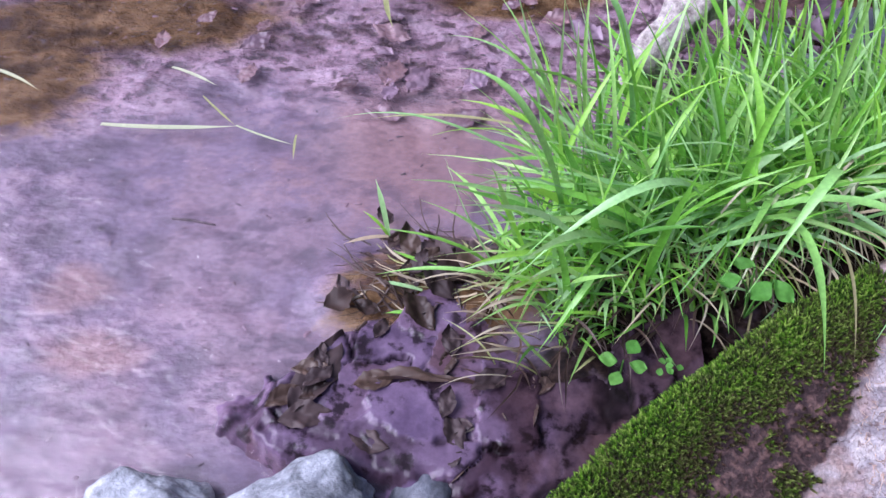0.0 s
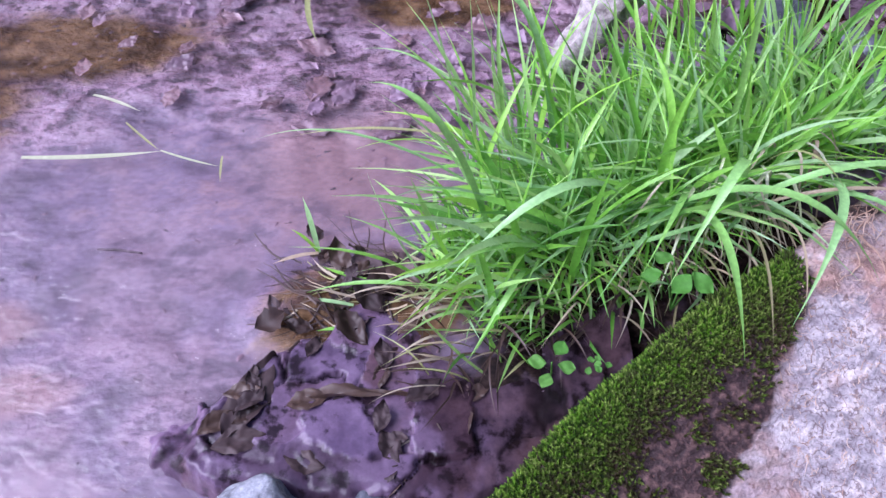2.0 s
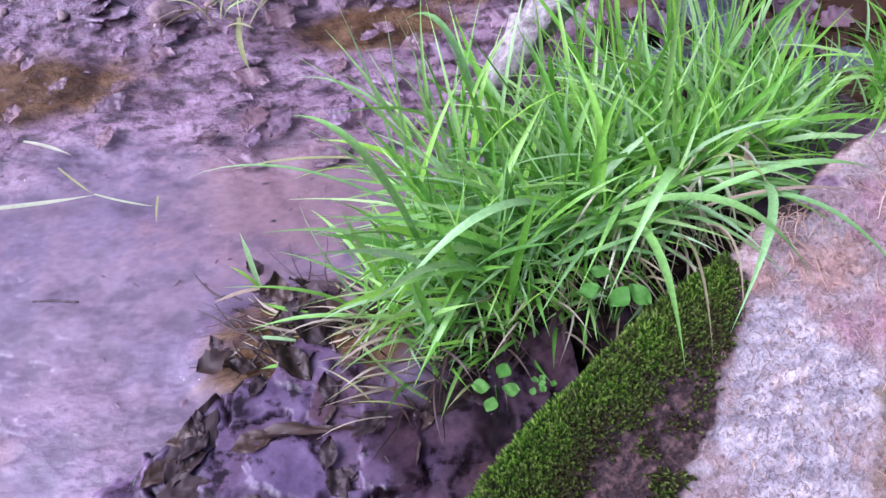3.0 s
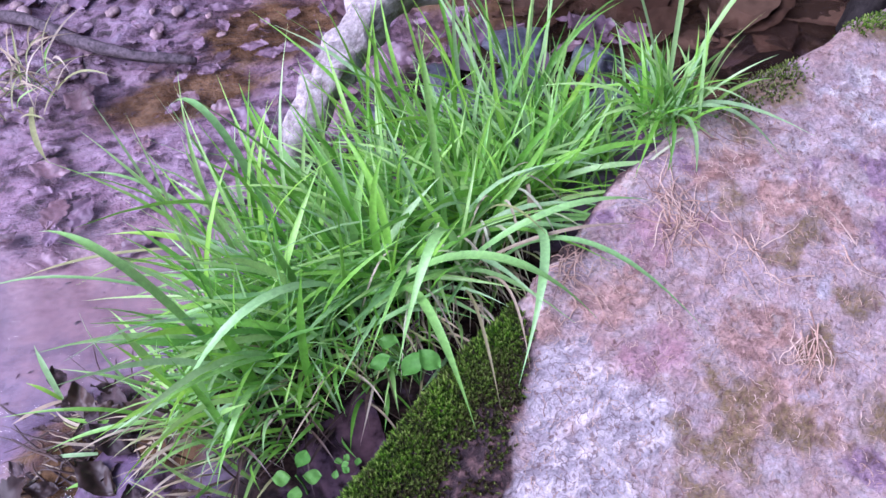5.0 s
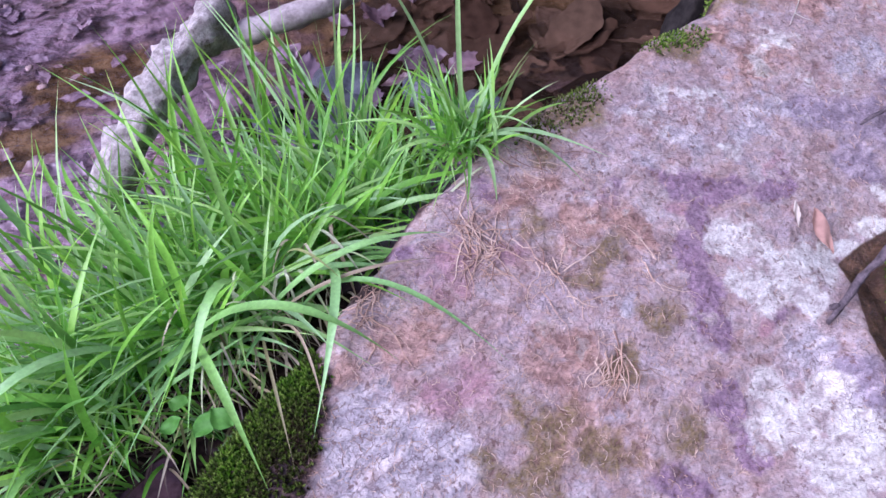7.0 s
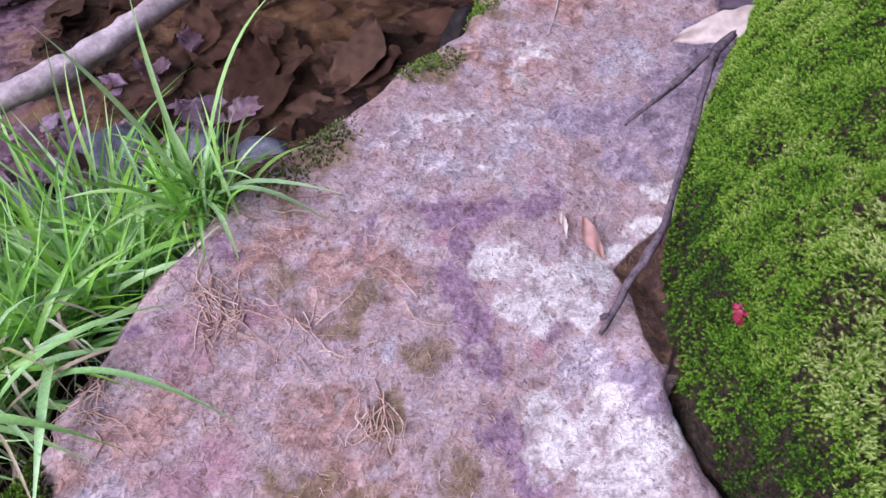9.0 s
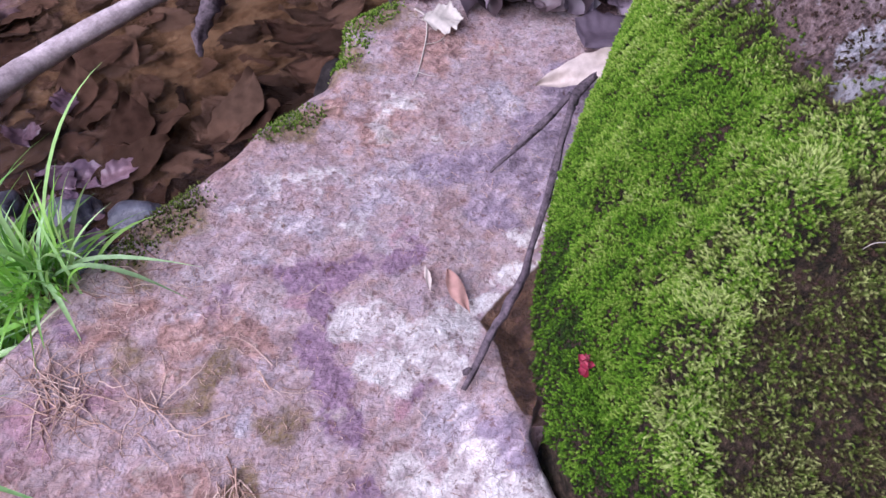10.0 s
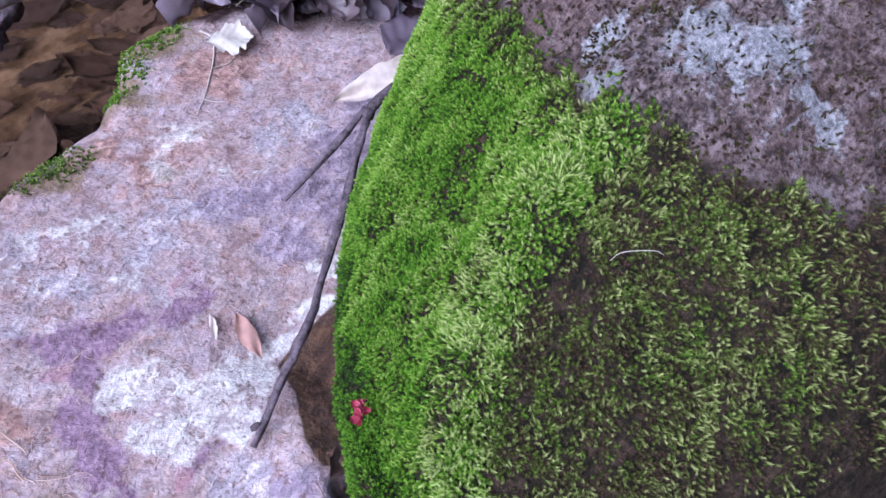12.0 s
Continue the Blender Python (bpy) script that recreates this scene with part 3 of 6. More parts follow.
def build_slab():
    v, f = sheet(np.arange(-0.08, 1.66, 0.005), np.arange(-0.5, 0.78, 0.005), slab_height)
    d = inside_distance(v[:, 0], v[:, 1], SLAB_EDGE)
    v, f, used = keep_faces(v, f, d > -0.035)
    x, y, d = v[:, 0], v[:, 1], d[used]
    wet = np.clip(0.5 + inside_distance(x, y, HOLLOW) * 60, 0, 1)
    x, y = x + 0.028 * fbm(x, y, 0.06, 51), y + 0.028 * fbm(x, y, 0.06, 57)
    plain = inside_distance(v[:, 0] + 0.012 * fbm(x, y, 0.03, 53), v[:, 1] + 0.012 * fbm(x, y, 0.03, 59), SOIL)
    marks = {
        "pale": 1.15 * blobs(x, y, [(0.853, 0.332, 0.034, 0.022), (0.89, 0.305, 0.045, 0.022), (0.905, 0.255, 0.024, 0.03), (0.842, 0.289, 0.034, 0.016), (0.782, 0.199, 0.022, 0.026), (0.788, 0.158, 0.05, 0.026), (0.84, 0.165, 0.04, 0.02), (0.855, 0.13, 0.05, 0.025), (1.017, 0.312, 0.036, 0.013), (0.957, 0.297, 0.03, 0.013), (1.08, 0.345, 0.04, 0.010), (0.80, 0.10, 0.05, 0.04), (0.872, 0.275, 0.045, 0.022), (0.93, 0.275, 0.02, 0.022)]) + 0.45 * blobs(x, y, [(0.84, 0.50, 0.06, 0.03), (0.90, 0.43, 0.05, 0.02), (0.90, 0.485, 0.04, 0.03), (1.04, 0.535, 0.05, 0.03), (1.07, 0.48, 0.03, 0.02)]),
        "stain": 1.2 * blobs(x, y, [(0.815, 0.421, 0.030, 0.020), (0.866, 0.396, 0.045, 0.017), (0.93, 0.376, 0.034, 0.012), (0.829, 0.366, 0.024, 0.024), (0.79, 0.331, 0.028, 0.028), (0.776, 0.298, 0.026, 0.020), (0.765, 0.263, 0.016, 0.018), (0.734, 0.21, 0.020, 0.028), (0.663, 0.172, 0.026, 0.026), (0.725, 0.16, 0.02, 0.02)]) + 0.6 * blobs(x, y, [(0.597, 0.477, 0.035, 0.025), (0.735, 0.425, 0.03, 0.02), (0.515, 0.43, 0.03, 0.02), (0.87, 0.245, 0.04, 0.014), (0.912, 0.235, 0.012, 0.03)]),
        "slate": 1.3 * blobs(x, y, [(1.053, 0.44, 0.045, 0.03), (1.11, 0.415, 0.055, 0.03), (1.14, 0.38, 0.045, 0.03), (1.05, 0.375, 0.03, 0.025), (1.2, 0.43, 0.05, 0.05), (1.28, 0.47, 0.06, 0.05), (0.893, 0.172, 0.026, 0.030)]),
        "rust": 0.78 * blobs(x, y, [(0.415, 0.352, 0.03, 0.03), (0.481, 0.362, 0.05, 0.035), (0.742, 0.375, 0.022, 0.04), (0.70, 0.41, 0.05, 0.025), (1.01, 0.525, 0.07, 0.03), (0.99, 0.58, 0.06, 0.025), (1.168, 0.58, 0.10, 0.03), (1.15, 0.61, 0.08, 0.03), (0.60, 0.30, 0.05, 0.03), (0.65, 0.46, 0.06, 0.03), (0.60, 0.24, 0.07, 0.04), (0.64, 0.22, 0.03, 0.04)]),
        "grey": 0.95 * blobs(x, y, [(0.418, 0.285, 0.055, 0.06), (0.456, 0.262, 0.05, 0.05), (0.393, 0.231, 0.06, 0.05), (0.40, 0.17, 0.08, 0.06), (0.865, 0.205, 0.045, 0.03), (0.88, 0.15, 0.03, 0.03)]) + 0.62 * blobs(x, y, [(0.87, 0.47, 0.09, 0.04), (0.95, 0.44, 0.05, 0.03), (1.17, 0.50, 0.08, 0.04), (0.84, 0.51, 0.05, 0.03), (0.69, 0.311, 0.03, 0.02), (0.80, 0.46, 0.05, 0.03), (1.0, 0.46, 0.05, 0.03)]),
        "pink": 0.8 * blobs(x, y, [(0.61, 0.403, 0.035, 0.018), (0.836, 0.247, 0.022, 0.012), (0.55, 0.40, 0.05, 0.03), (0.50, 0.31, 0.04, 0.03), (0.80, 0.385, 0.02, 0.015), (0.95, 0.395, 0.03, 0.01)]),
        "moss": 0.85 * blobs(x, y, [(0.566, 0.250, 0.05, 0.028), (0.604, 0.211, 0.055, 0.032), (0.518, 0.215, 0.04, 0.03), (0.49, 0.185, 0.04, 0.025), (0.729, 0.291, 0.022, 0.022), (0.69, 0.369, 0.036, 0.018), (0.649, 0.423, 0.022, 0.03), (0.756, 0.526, 0.05, 0.03), (0.655, 0.262, 0.02, 0.025), (0.93, 0.572, 0.05, 0.025), (1.04, 0.62, 0.04, 0.025), (1.12, 0.665, 0.06, 0.03), (0.68, 0.20, 0.03, 0.02), (0.70, 0.50, 0.03, 0.03)]),
        # soil plain, plus darkening along the slab edge and under the leaf drift
        "soil_dark": np.maximum(np.clip(0.5 + plain * 35, 0, 1), np.maximum(0.9 * blobs(x, y, [(0.455, 0.415, 0.04, 0.014), (1.25, 0.70, 0.08, 0.035), (1.34, 0.64, 0.08, 0.035), (1.46, 0.58, 0.1, 0.035)]), np.where(v[:, 0] < 0.7, np.clip(0.7 - d * 45, 0, 1), np.clip(0.6 - d * 60, 0, 1) * (v[:, 0] > 0.98)))),
        "wet": wet,
    }
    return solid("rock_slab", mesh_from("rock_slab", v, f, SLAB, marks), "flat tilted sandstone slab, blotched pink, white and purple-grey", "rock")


def build_boulder():
    v, f = sheet(np.arange(0.8, 1.95, 0.005), np.arange(-0.4, 0.6, 0.005), boulder_height)
    d = inside_distance(v[:, 0], v[:, 1], BOULDER_EDGE)
    v, f, used = keep_faces(v, f, d > -0.05)
    x, y = v[:, 0], v[:, 1]
    wx, wy = x + 0.02 * fbm(x, y, 0.04, 52), y + 0.02 * fbm(x, y, 0.04, 58)
    marks = {
        "pale": 1.0 * blobs(wx, wy, [(1.252, 0.055, 0.034, 0.022), (1.262, 0.02, 0.028, 0.026), (1.315, 0.02, 0.022, 0.018), (1.262, -0.03, 0.016, 0.020), (1.236, 0.115, 0.016, 0.014), (1.20, 0.10, 0.010, 0.014)]) + 0.32 * blobs(wx, wy, [(1.215, 0.04, 0.012, 0.035), (1.264, -0.03, 0.02, 0.03), (1.23, 0.105, 0.03, 0.02), (1.23, -0.01, 0.012, 0.04)]),
        "moss": boulder_moss(x, y)[0],
    }
    return solid("mossy_boulder", mesh_from("mossy_boulder", v, f, BOULDER, marks), "dark rounded boulder, mostly covered in moss, with pale lichen", "rock")


def boulder_moss(x, y):
    """How thick the moss grows on the boulder, and how brown it is."""
    d = inside_distance(x, y, BARE_ROCK) + 0.022 * fbm(x, y, 0.05, 61) + 0.014 * fbm(x, y, 0.015, 63)
    grow = smooth(0.010, -0.022, d)
    along = y - crest_line(x) + 0.012 * fbm(x, y, 0.03, 64)
    flank = smooth(-0.018, -0.045, along) * smooth(0.89, 0.96, x)
    patchy = smooth(-0.2, 0.3, fbm(x, y, 0.05, 66))
    fringe = smooth(-0.05, -0.005, d) * smooth(0.075, 0.11, y)
    brown = np.clip(flank * (0.78 + 0.22 * patchy) + 0.8 * fringe + 0.5 * smooth(0.15, 0.45, fbm(x, y, 0.03, 68)) * (1 - flank), 0, 1)
    return grow, brown


def build_ground():
    out = np.cumsum(0.012 * 1.22 ** np.arange(38))
    xs = np.r_[-0.9 - out[::-1], np.arange(-0.9, 1.6, 0.008), 1.6 + out]
    ys = np.r_[-0.3 - out[::-1], np.arange(-0.3, 1.75, 0.008), 1.75 + out]
    v, f = sheet(xs, ys, ground_height)
    x, y = v[:, 0], v[:, 1]
    marks = {
        # brown mud; the stream patches also paint in dark tree reflections
        "brown": np.maximum(1.3 * blobs(x, y, [(-0.46, 0.91, 0.24, 0.075), (-0.60, 0.80, 0.14, 0.13), (1.15, 1.05, 0.7, 0.42), (0.11, 0.955, 0.13, 0.05), (0.27, 1.06, 0.12, 0.08), (0.01, 0.425, 0.13, 0.075)]), np.maximum(smooth(1.2, 1.7, np.abs(y - 0.5 - 0.1 * x) + 0.35 * fbm(x, y, 0.7, 45)), smooth(2.4, 3.4, np.hypot(x - 0.4, y - 0.5) + 0.6 * fbm(x, y, 0.9, 49)))),
        "pink": blobs(x, y, [(-0.03, 0.66, 0.16, 0.12), (-0.40, 0.45, 0.05, 0.03), (-0.37, 0.37, 0.06, 0.03), (0.0, 0.60, 0.1, 0.06)]),
        "lump": np.clip(smooth(0.60, 0.82, y + 0.12 * fbm(x, y, 0.15, 46) + 0.2 * np.clip(x, -0.5, 0.3)) + 0.25 * blobs(x, y, [(-0.36, 0.38, 0.18, 0.08), (-0.5, 0.55, 0.12, 0.2), (-0.23, 0.32, 0.08, 0.06)]) + 0.9 * blobs(x, y, [(0.0, 0.44, 0.12, 0.06)]) + 0.12, 0, 1),
        # dark mud, with shade painted under the grass, slab corner and boulder
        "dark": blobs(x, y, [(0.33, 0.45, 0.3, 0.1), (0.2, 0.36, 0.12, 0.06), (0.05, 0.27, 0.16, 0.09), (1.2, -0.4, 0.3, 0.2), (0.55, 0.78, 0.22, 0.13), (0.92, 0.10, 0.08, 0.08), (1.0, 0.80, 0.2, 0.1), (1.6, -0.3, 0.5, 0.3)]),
    }
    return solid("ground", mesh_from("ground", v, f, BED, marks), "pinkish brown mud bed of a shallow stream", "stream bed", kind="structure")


def build_water():
    v, f = sheet(np.linspace(-6, 7, 40), np.linspace(-5, 8, 40), lambda x, y: 0 * x)
    ob = solid("water", mesh_from("water", v, f, WATER), "shallow clear rippled stream water reflecting a pale sky", "water", kind="structure")
    ob.visible_shadow = False
    v, f = sheet(np.arange(0.88, 1.12, 0.004), np.arange(0.13, 0.33, 0.004), lambda x, y: 0 * x + 0.0305)
    v, f, _ = keep_faces(v, f, inside_distance(v[:, 0], v[:, 1], HOLLOW) > -0.02)
    pool = solid("puddle", mesh_from("puddle", v, f, WATER), "small brown puddle in a hollow between slab and boulder", "puddle")
    pool.visible_shadow = False


# ---- grass ----
def blade_arrays(p0, p1, p2, width, n=9, fold=0.3, roll=0.0, twist=0.0):
    """A folded, twisted blade along a curve from p0 over p1 to p2. Returns vertices and quads."""
    p0, p1, p2 = (np.array(p, float) for p in (p0, p1, p2))
    s = np.linspace(0, 1, n)[:, None]
    c = (1 - s) ** 2 * p0 + 2 * s * (1 - s) * p1 + s * s * p2
    t = 2 * (1 - s) * (p1 - p0) + 2 * s * (p2 - p1)
    side = np.cross(t, (0, 0, 1.0))
    side /= np.linalg.norm(side, axis=1, keepdims=True) + 1e-9
    up = np.cross(side, t)
    up /= np.linalg.norm(up, axis=1, keepdims=True) + 1e-9
    turn = roll + twist * s
    side, up = side * np.cos(turn) + up * np.sin(turn), up * np.cos(turn) - side * np.sin(turn)
    w = width * 0.5 * (0.45 + 0.55 * np.sin(np.pi * np.clip(s * 0.8 + 0.15, 0, 1))) * np.clip((1 - s) * 3.2, 0.02, 1)
    v = np.stack([c - side * w + up * w * fold, c, c + side * w + up * w * fold], 1).reshape(-1, 3)
    i = np.arange(n - 1)[:, None] * 3
    f = np.concatenate([i + np.array([[0, 1, 4, 3]]), i + np.array([[1, 2, 5, 4]])])
    return v, f


class Heap:
    """Collects many small pieces for one mesh."""

    def __init__(self):
        self.v, self.f, self.n, self.tone = [], [], 0, []

    def add(self, v, f, tone=0.0):
        self.v.append(v), self.f.append(f + self.n), self.tone.append(np.full(len(v), tone))
        self.n += len(v)

    def mesh(self, name, mat):
        return mesh_from(name, np.concatenate(self.v), np.concatenate(self.f), mat, {"tone": np.concatenate(self.tone)})


def random_blade(rng, base, azimuth, lean, length, width, droop=0.0):
    """A blade that leaves its base steeply, bends over to the given lean and may droop at the tip."""
    d = np.array([math.cos(azimuth), math.sin(azimuth), 0.0])
    base = np.array(base, float)
    rise = np.array([0, 0, 1.0])
    side = np.cross(d, rise)
    first = lean * rng.uniform(0.15, 0.75)
    mid = base + length * rng.uniform(0.45, 0.65) * (d * math.sin(first) + rise * math.cos(first)) + side * rng.uniform(-0.16, 0.16) * length
    tip = base + length * 0.95 * (d * math.sin(lean) + rise * math.cos(lean)) + side * rng.uniform(-0.42, 0.42) * length - rise * droop * length
    return blade_arrays(base, mid, tip, width, fold=rng.uniform(0.1, 0.5), roll=rng.gauss(0, 0.45), twist=rng.gauss(0, 0.7))


def build_big_tuft():
    rng = random.Random(4)
    tuft = thing("grass_tuft", "dense bright green grass tuft growing between slab and stream", "grass", at=(0.3, 0.46, 0.0))
    base_at = np.array(tuft.location)
    mass = Heap()
    count = 0
    def overhang(v):
        x, y, z = v[-2]
        return x < 0.33 and y < bank_line(x) - 0.066 or x < 0.01 and y < 0.53 and z < 0.10

    for cx, many, bias, tall in ((0.12, 120, 3.0, 0.135), (0.17, 150, 3.1, 0.18), (0.24, 170, 3.1, 0.22), (0.31, 185, 2.9, 0.23),
                                 (0.38, 165, 2.5, 0.225), (0.45, 150, 2.2, 0.21), (0.51, 120, 1.9, 0.19), (0.57, 85, 1.8, 0.165)):
        for _ in range(many):
            x = cx + rng.gauss(0, 0.03)
            y = bank_line(x) + 0.055 + rng.gauss(0, 0.032) + (rng.uniform(0, 0.10) if 0.12 < x < 0.36 and rng.random() < 0.35 else 0)
            z = max(float(ground_height(np.array(x), np.array(y))), 0.0) - 0.004
            kind = rng.random()
            droop = 0.0
            if kind < 0.30:
                # upright fan
                az, lean, length = rng.uniform(0, 6.283), rng.uniform(0.1, 0.7), rng.uniform(0.55, 1.0) * tall
            elif kind < 0.78:
                # arching over
                az, lean, length = rng.gauss(bias, 1.25), rng.uniform(0.8, 1.45), rng.uniform(0.7, 1.25) * tall
                droop = rng.uniform(0.0, 0.22)
            else:
                # short undergrowth
                az, lean, length = rng.uniform(0, 6.283), rng.uniform(0.3, 1.3), rng.uniform(0.25, 0.5) * tall
            if math.sin(az) < -0.1:
                length *= 0.72
            wide = rng.random()
            width = rng.uniform(0.0022, 0.0042) if wide < 0.5 else rng.uniform(0.0042, 0.0065) if wide < 0.85 else rng.uniform(0.007, 0.0095)
            v, f = random_blade(rng, (x, y, z), az, lean, length, width, droop)
            if overhang(v):
                continue
            count += 1
            if count % 4 == 0:
                part("blade", mesh_from("blade", v - base_at, f, GRASS), tuft)
            else:
                mass.add(v - base_at, f)
    part("undergrowth", mass.mesh("undergrowth", GRASS), tuft, kind="stuff")

    def arch(p0, p1, p2, width, mat=BROAD_BLADE):
        v, f = blade_arrays(p0, p1, p2, width, 14)
        part("blade", mesh_from("blade", v - base_at, f, mat), tuft)

    for _ in range(70):
        x = rng.uniform(0.12, 0.55)
        y = bank_line(x) + rng.uniform(0.0, 0.09)
        z = max(float(ground_height(np.array(x), np.array(y))), 0.0)
        v, f = random_blade(rng, (x, y, z), rng.choice((rng.uniform(2.3, 4.3), rng.uniform(5.5, 6.6))), rng.uniform(0.6, 1.25), rng.uniform(0.14, 0.22), rng.uniform(0.006, 0.0085))
        if overhang(v):
            continue
        part("blade", mesh_from("blade", v - base_at, f, GRASS), tuft)
    # broad blades flopping towards the water, and a few over the slab
    for k in range(64):
        x = rng.uniform(0.18, 0.46)
        y = bank_line(x) + rng.uniform(0.0, 0.09)
        z = max(float(ground_height(np.array(x), np.array(y))), 0.0)
        az = rng.uniform(2.6, 4.0) if k % 4 else rng.uniform(-1.0, 0.3)
        v, f = random_blade(rng, (x, y, z), az, rng.uniform(0.95, 1.4), rng.uniform(0.15, 0.24) * (1.0 if k % 4 else 0.75), rng.uniform(0.0045, 0.0085), rng.uniform(0.0, 0.2))
        if overhang(v):
            continue
        part("blade", mesh_from("blade", v - base_at, f, BROAD_BLADE), tuft)
    # limp green blades lying out over the mud
    for _ in range(26):
        x = rng.uniform(0.07, 0.22)
        y = bank_line(x) + rng.uniform(-0.03, 0.03)
        z = max(float(ground_height(np.array(x), np.array(y))), 0.0) + 0.006
        v, f = random_blade(rng, (x, y, z), rng.uniform(2.4, 3.6), rng.uniform(1.2, 1.5), rng.uniform(0.07, 0.14), rng.uniform(0.003, 0.006))
        if overhang(v):
            continue
        part("blade", mesh_from("blade", v - base_at, f, GRASS), tuft)
    # tall blades at the back that stand before the log
    for _ in range(120):
        x = rng.uniform(0.10, 0.56)
        y = bank_line(x) + rng.uniform(0.10, 0.2)
        z = max(float(ground_height(np.array(x), np.array(y))), 0.0) - 0.004
        v, f = random_blade(rng, (x, y, z), rng.uniform(0.3, 3.4), rng.uniform(0.1, 0.75), rng.uniform(0.19, 0.30), rng.uniform(0.0035, 0.0065))
        part("blade", mesh_from("blade", v - base_at, f, GRASS), tuft)
    # long arching blades over the slab, the herb and the water
    arch((0.37, 0.47, 0.06), (0.36, 0.45, 0.30), (0.272, 0.360, 0.10), 0.0095)
    arch((0.27, 0.47, 0.05), (0.37, 0.42, 0.26), (0.464, 0.346, 0.110), 0.0095)
    arch((0.28, 0.47, 0.05), (0.20, 0.42, 0.30), (0.066, 0.390, 0.088), 0.0095)
    arch((0.30, 0.44, 0.10), (0.315, 0.40, 0.22), (0.322, 0.285, 0.100), 0.0085)
    arch((0.43, 0.47, 0.09), (0.47, 0.43, 0.22), (0.370, 0.310, 0.106), 0.0090)
    arch((0.40, 0.45, 0.09), (0.47, 0.43, 0.21), (0.557, 0.309, 0.094), 0.0060)
    arch((0.36, 0.46, 0.08), (0.44, 0.43, 0.22), (0.556, 0.434, 0.145), 0.0080)
    arch((0.38, 0.45, 0.10), (0.44, 0.42, 0.18), (0.537, 0.414, 0.140), 0.0045, STRAW)
    arch((0.13, 0.44, 0.04), (0.09, 0.47, 0.28), (0.014, 0.540, 0.215), 0.0085)
    arch((0.21, 0.55, 0.03), (0.19, 0.63, 0.30), (0.130, 0.690, 0.185), 0.0080)
    arch((0.17, 0.50, 0.03), (0.02, 0.55, 0.19), (-0.116, 0.598, 0.095), 0.0035)
    arch((0.18, 0.56, 0.03), (0.10, 0.66, 0.17), (0.0, 0.712, 0.115), 0.0040)
    arch((0.16, 0.44, 0.04), (0.14, 0.36, 0.17), (0.086, 0.336, 0.035), 0.0060)
    arch((0.19, 0.46, 0.03), (0.20, 0.47, 0.20), (0.207, 0.462, 0.262), 0.0050)
    arch((0.37, 0.50, 0.05), (0.37, 0.53, 0.20), (0.375, 0.570, 0.315), 0.0065)
    arch((0.36, 0.42, 0.11), (0.36, 0.38, 0.16), (0.347, 0.290, 0.105), 0.0030, STRAW)
    arch((0.38, 0.42, 0.12), (0.40, 0.39, 0.17), (0.385, 0.318, 0.105), 0.0026, STRAW)
    arch((0.10, 0.41, 0.03), (0.02, 0.42, 0.09), (-0.075, 0.447, 0.012), 0.0050)
    for _ in range(150):
        x = rng.uniform(0.09, 0.36)
        y = bank_line(x) + rng.uniform(-0.06, 0.0)
        z = max(float(ground_height(np.array(x), np.array(y))), 0.0) - 0.003
        v, f = random_blade(rng, (x, y, z), rng.uniform(1.2, 5.0), rng.uniform(0.4, 1.3), rng.uniform(0.04, 0.10), rng.uniform(0.0022, 0.0048))
        part("blade", mesh_from("blade", v - base_at, f, GRASS), tuft)
    rot = Heap()
    for _ in range(120):
        x = rng.uniform(0.06, 0.38)
        y = bank_line(x) + rng.uniform(-0.06, 0.0)
        z = max(float(ground_height(np.array(x), np.array(y))), 0.0) + 0.002
        v, f = random_blade(rng, (x, y, z), rng.uniform(2.4, 5.4), rng.uniform(1.2, 1.6), rng.uniform(0.03, 0.08), rng.uniform(0.0015, 0.0035))
        rot.add(v - base_at, f)
    part("rotten_thatch", rot.mesh("rotten_thatch", MUD_LEAF), tuft, "dark rotting stems round the foot", "stuff")
    dry = Heap()
    for _ in range(170):
        x = rng.uniform(0.04, 0.46)
        y = bank_line(x) + rng.gauss(0.0, 0.028)
        z = max(float(ground_height(np.array(x), np.array(y))), 0.0)
        v, f = random_blade(rng, (x, y, z), rng.uniform(2.4, 3.9) if x < 0.22 else rng.uniform(3.8, 5.4), rng.uniform(1.1, 1.5), rng.uniform(0.04, 0.10), rng.uniform(0.0015, 0.0032))
        dry.add(v - base_at, f)
    part("dry_thatch", dry.mesh("dry_thatch", STRAW), tuft, "straw-coloured dead blades at the foot", "stuff")
    # bleached blades that hang from the tuft over the mossy edge of the slab
    for _ in range(34):
        x = rng.uniform(0.30, 0.47)
        y = bank_line(x) + rng.uniform(-0.02, 0.04)
        az, reach = rng.gauss(4.9, 0.55), rng.uniform(0.04, 0.11)
        z = 0.115 + rng.uniform(-0.03, 0.03)
        ex, ey = x + reach * math.cos(az), y + reach * math.sin(az)
        v, f = blade_arrays((x, y, z - 0.03), (x + 0.3 * (ex - x), y + 0.3 * (ey - y), z + rng.uniform(0.03, 0.06)), (ex, ey, max(slab_at(ex, ey), 0.02) + rng.uniform(0.004, 0.03)), rng.uniform(0.002, 0.0042), 10, 0.3, rng.gauss(0, 0.4), rng.gauss(0, 0.5))
        part("dead_blade", mesh_from("dead_blade", v - base_at, f, PALE_BLADE if rng.random() < 0.45 else STRAW), tuft, "bleached dead blade")
    return tuft


